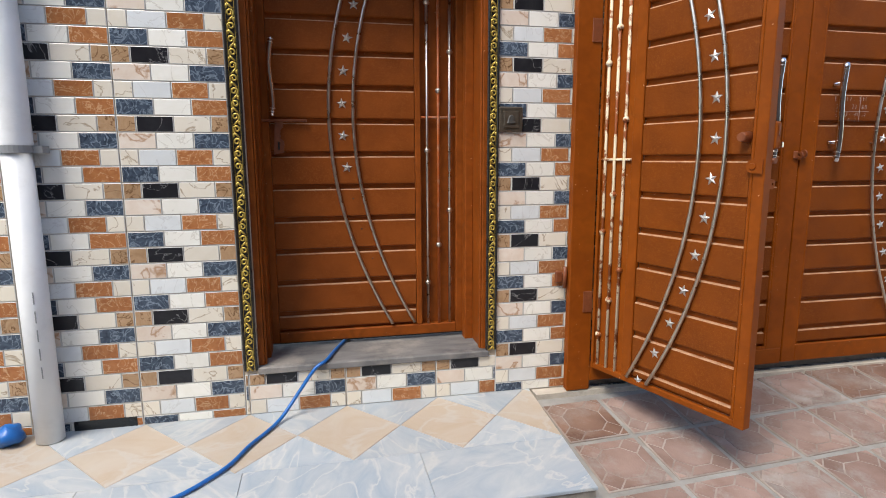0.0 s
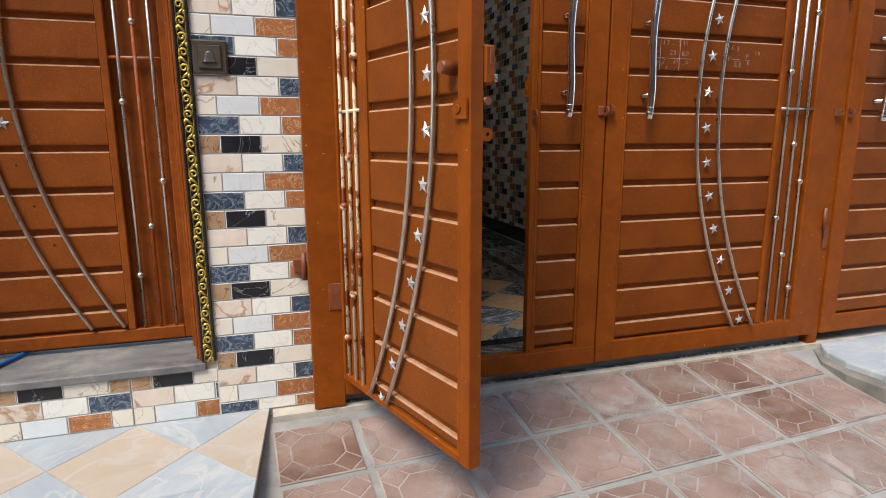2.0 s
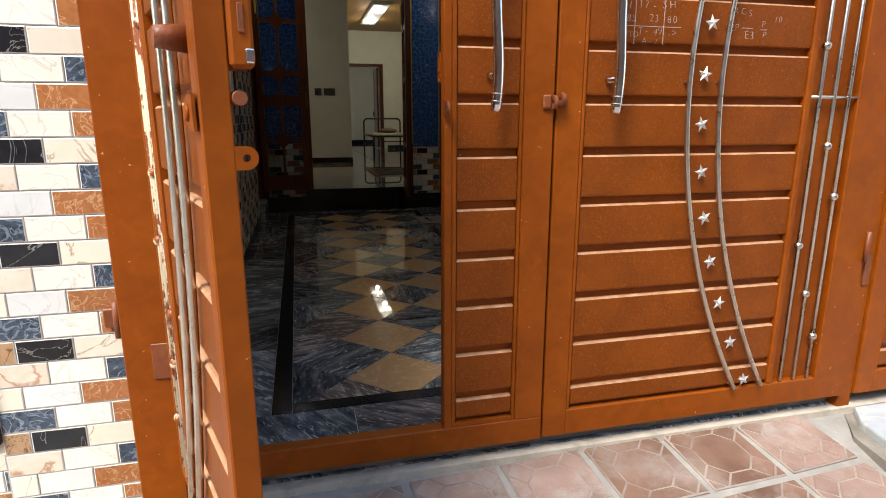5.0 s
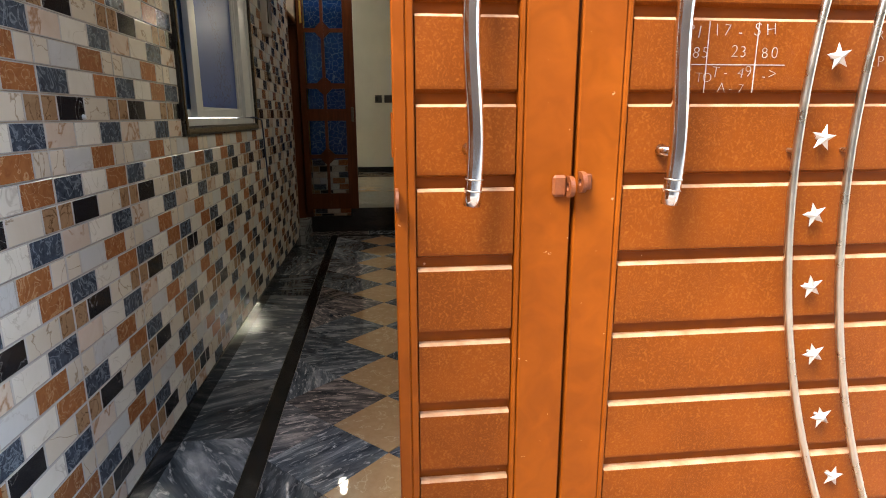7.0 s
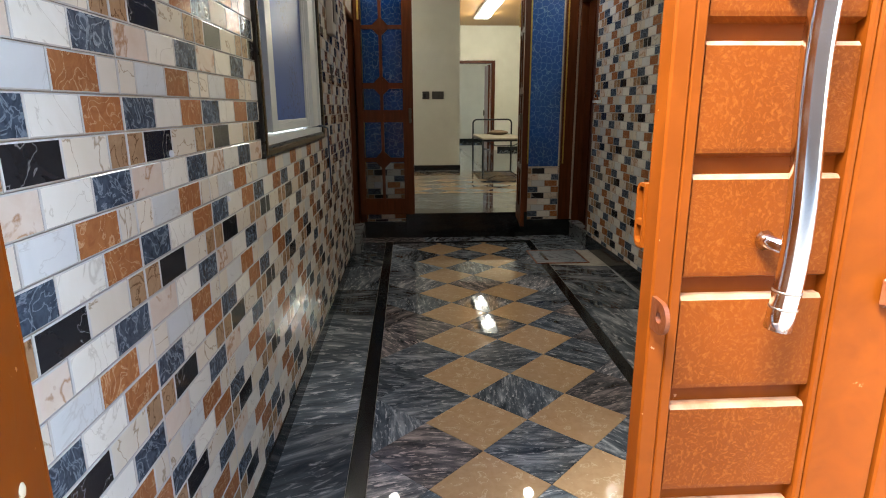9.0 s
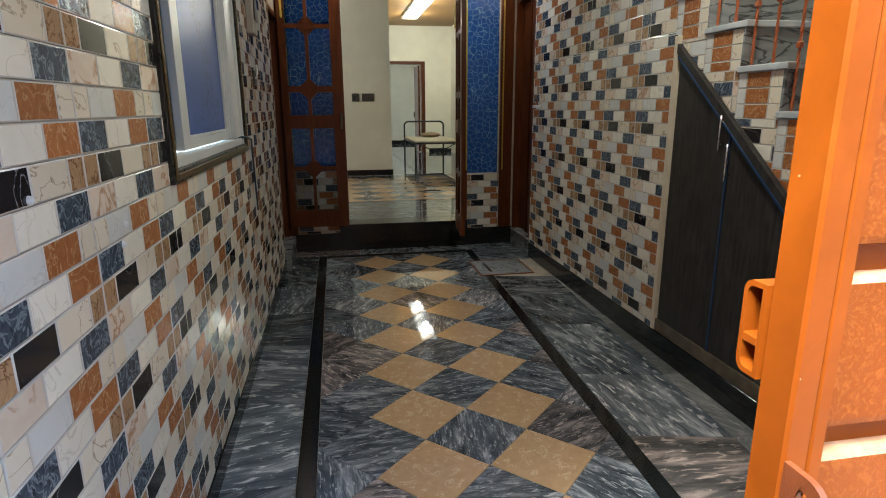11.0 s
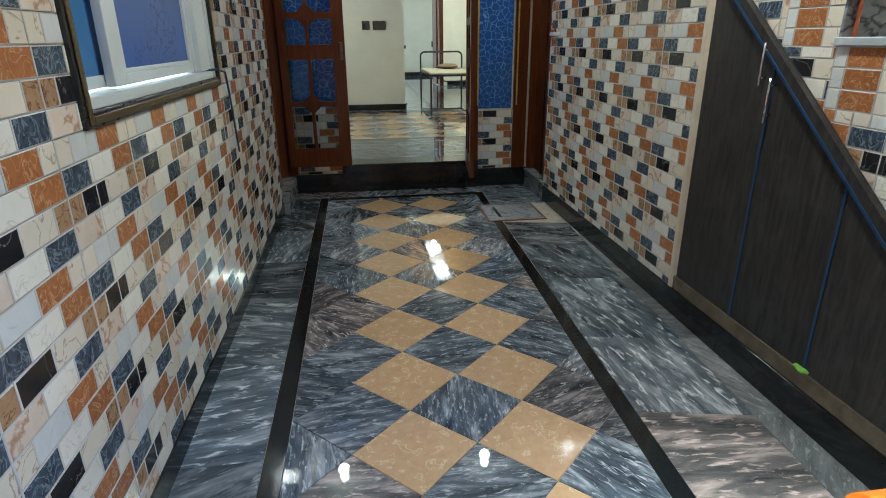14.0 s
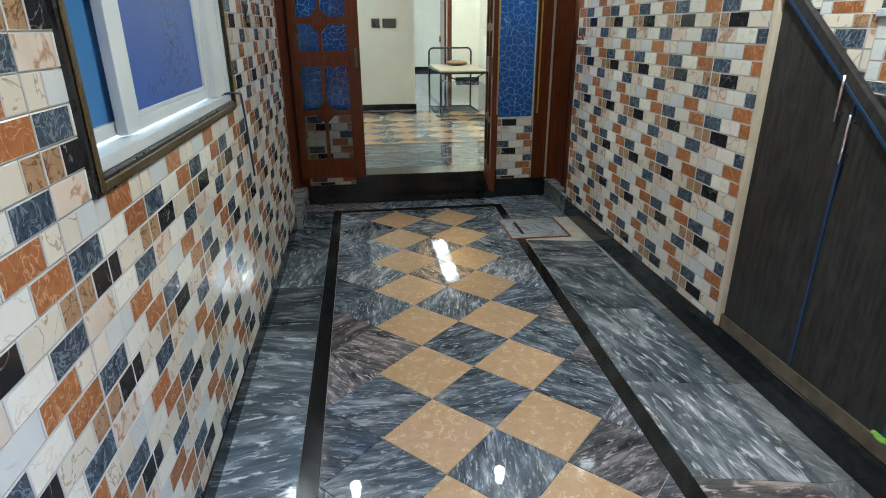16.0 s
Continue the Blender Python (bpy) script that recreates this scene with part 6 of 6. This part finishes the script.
# fill light added out of view to brighten floor and right wall
for x, y in ((3.2, 4.5),):
    bu = root("ceiling_fill", (x, y, CEIL), label="unseen flat round light added on the corridor ceiling as fill", category="ceiling light")
    part("rim", tube(bmesh.new(), [(0, 0, 0), (0, 0, -0.03)], 0.13, 24), alu, bu, "", True)
    part("diffuser", tube(bmesh.new(), [(0, 0, -0.0305), (0, 0, -0.036)], 0.12, 24), lamp_glow, bu, "lit diffuser", True)
    lamp("corridor_fill", (x, y, CEIL - 0.06), (x, y, 0), "AREA", CORRIDOR_FILL, 0.14, (1.0, 0.92, 0.8))

# ---- porch paving: bands, then buff lozenges in white marble ----
def pave(parent, poly, material, lift=0.0, z=-0.012, thick=0.013, name="paving_slab", gap=0.0005):
    if area(poly) < 0:
        poly = poly[::-1]
    poly = inset(poly, gap)
    bm = bmesh.new()
    slab_piece(bm, poly, thick, 0.0015, lambda u, v, w: (u, v, w + z + lift))
    return part(name, bm, material, parent)


PORCH = [(-2.6, 1.815), (1.082, 1.815), (1.158, FY - 0.001), (-2.6, FY - 0.001)]
LX2, LY2 = 0.2285, 0.262
for i in range(-13, 6):
    for j in range(-1, 2):
        x, y = 0.208 + i * LX2, 2.47 + j * LY2
        if (i + j) % 2:
            continue
        poly = clip(clip([(x - LX2, y), (x, y - LY2), (x + LX2, y), (x, y + LY2)], PORCH), [(-2.6, 2.205), (1.3, 2.205), (1.3, FY), (-2.6, FY)])
        if poly and area(poly) > 5e-4:
            pave(porch, poly, porch_tan if j == 0 else porch_white)
for a, b in ((-2.6, -1.7), (-1.7, -0.8), (-0.8, -0.22), (-0.22, 0.48), (0.48, 1.2)):
    poly = clip([(a, 1.815), (b, 1.815), (b, 2.205), (a, 2.205)], PORCH)
    pave(porch, poly, porch_white)

# ---- street pavers: square blocks with a raised hexagon pattern ----
def ramp_z(y):
    return -0.035 - max(0.0, (2.6 - y)) * 0.1335 if y > 1.4 else -0.19 - (1.4 - y) * 0.0005


PS = 0.33


def paver_mesh(kind):
    """A square block: raised octagons with small diamonds between them, divided by dusty grooves."""
    bm = bmesh.new()
    h = PS / 2 - 0.013
    slab_piece(bm, rect(-h, h, -h, h), 0.017, 0.007, lambda u, v, w: (u, v, w), (1, 1))
    pitch, g = 0.196, 0.0035
    lim = rect(-h + 0.005, h - 0.005, -h + 0.005, h - 0.005)
    a, c = pitch / 2 - g, pitch / 2 * 0.42
    for i in (-1, 0, 1):
        for j in (-1, 0, 1):
            cx, cy = i * pitch, j * pitch
            octagon = [(cx + a, cy - c), (cx + a, cy + c), (cx + c, cy + a), (cx - c, cy + a), (cx - a, cy + c), (cx - a, cy - c), (cx - c, cy - a), (cx + c, cy - a)]
            d = pitch / 2 - c - 2 * g
            ex, ey = cx + pitch / 2, cy + pitch / 2
            for poly in (octagon, [(ex + d, ey), (ex, ey + d), (ex - d, ey), (ex, ey - d)]):
                poly = clip(poly, lim)
                if poly and area(poly) > 2e-4:
                    slab_piece(bm, poly, 0.0024, 0.0035, lambda u, v, w: (u, v, w + 0.0168), (0, 0))
    return mesh_of("paver", bm, [paver_dark if kind else paver, paver_dust])


pm = [paver_mesh(0), paver_mesh(1)]
GC, GS = math.cos(radians(3.2)), math.sin(radians(3.2))
slope_deg = math.degrees(math.atan(0.1335))
for j in range(0, 8):
    for i in range(-6, 14):
        u, v = (i - 0.5) * PS, (0.5 - j) * PS
        x, y = 1.502 + u * GC - v * GS, 2.277 + u * GS + v * GC
        if x < 1.3 and y > 1.68:
            continue
        if x > 3.86 and y > 1.78:
            continue
        ob = new("paver", pm[1 if (i, j) in ((0, 0), (6, 0), (5, 0), (6, 1)) else 0])
        ob.parent = ground
        tilt = slope_deg if y > 1.5 else 0
        ob.matrix_basis = Matrix.Translation((x, y, ramp_z(y) - 0.009 + random.uniform(-0.0015, 0.0015))) @ pose(0, 0, 0, tilt + random.uniform(-0.4, 0.4), random.uniform(-0.4, 0.4), 0) @ pose(0, 0, 0, 0, 0, 3.2 + random.choice((0, 180)) + random.uniform(-0.8, 0.8))

# ---- tiles on the walls, nearest singly ----
wall_tiles(facade, (0, FY, 0), (1, 0, 0), (0, -1, 0), -0.714, 1.177, [rect(-2.4, -0.262, 0, 2.9)], lambda u, z: u > -1.25 and z < 2.0, 290)
wall_tiles(facade, (0, FY, 0), (1, 0, 0), (0, -1, 0), -0.245, 0.286, [rect(-0.262, 0.969, 0.0, 0.2)], lambda u, z: True, 100)
wall_tiles(facade, (0, FY, 0), (1, 0, 0), (0, -1, 0), 0.966, 1.185, [rect(0.969, 1.37, 0, 2.5)], lambda u, z: z < 2.0, 290)
wall_tiles(left_wall, (LX, 0, 0), (0, 1, 0), (1, 0, 0), LEFT_U0, LEFT_TOP, [rect(2.745, 4.28, 0.1, CEIL), rect(4.28, 5.88, 0.1, 1.265), rect(4.28, 5.88, 2.525, CEIL), rect(5.88, 7.72, 0.1, CEIL)], lambda u, z: u < 4.6 and 0.1 < z < 1.9, 295, 0.1527, 0.0733)
under, stacked = [rect(5.36, 7.8, 0.15, 1.9)], []
for ya, yb, zt in STEPS:
    lo0, lo1 = 1.86 - (5.348 - ya) * 0.785, 1.86 - (5.348 - yb) * 0.785
    if ya < 5.3:
        lo1 = min(lo1, 1.86)
        if lo0 > 0.16:
            cut_z = max(lo1, zt - 0.03 - 3 * 0.0718) if ya > 4.2 else zt - 0.03
            if ya > 4.2:
                stacked.append((ya, zt - 0.03, clip([(ya, lo0), (yb, lo1), (yb, zt - 0.03), (ya, zt - 0.03)], rect(ya, yb, cut_z, zt - 0.03))))
            under.append(clip([(ya, lo0), (yb, lo1), (yb, zt - 0.03), (ya, zt - 0.03)], rect(ya, yb, -1, cut_z)))
        else:
            under.append([(ya, 0.15), (yb, max(0.15, lo1)), (yb, zt - 0.03), (ya, zt - 0.03)])
    else:
        under.append(rect(ya, yb, 1.9, zt - 0.03))
under.append(rect(STEPS[-1][1], 7.8, 1.9, CEIL))
under = [r for r in under if len(r) > 2]
wall_tiles(right_wall, (RX, 7.8, 0), (0, -1, 0), (-1, 0, 0), RIGHT_U0, RIGHT_TOP, [[(7.8 - u, v) for u, v in r][::-1] for r in under], lambda u, z: u > 1.3 and z < 1.95, 295, 0.1533, 0.0718)
wall_tiles(end_low, (0, EY, 0), (1, 0, 0), (0, -1, 0), 3.27, 0.86, [rect(LX, 1.93, 0.19, 0.86), rect(3.3, 3.66, 0.19, 0.789)], lambda u, z: True, 200)
for ya, zt, reg in stacked:
    if len(reg) > 2:
        wall_tiles(right_wall, (RX, 7.8, 0), (0, -1, 0), (-1, 0, 0), 7.8 - ya - 0.23 - 1.5 * 0.1533, zt, [[(7.8 - u, v) for u, v in reg][::-1]], lambda u, z: True, 60, 0.1533, 0.0718, PATTERN[3:])

# white plugs in the corridor wall
for y, z in ((3.41, 1.352), (3.81, 1.178), (3.84, 1.224)):
    plug = tagged(part("wall_plug", ball(bmesh.new(), (0, 0, 0), 0.009, 1.0, 8), alu, smooth=True), "small white plastic plug in the tiled wall", "plug")
    plug.matrix_basis = pose(LX + 0.007, y, z)
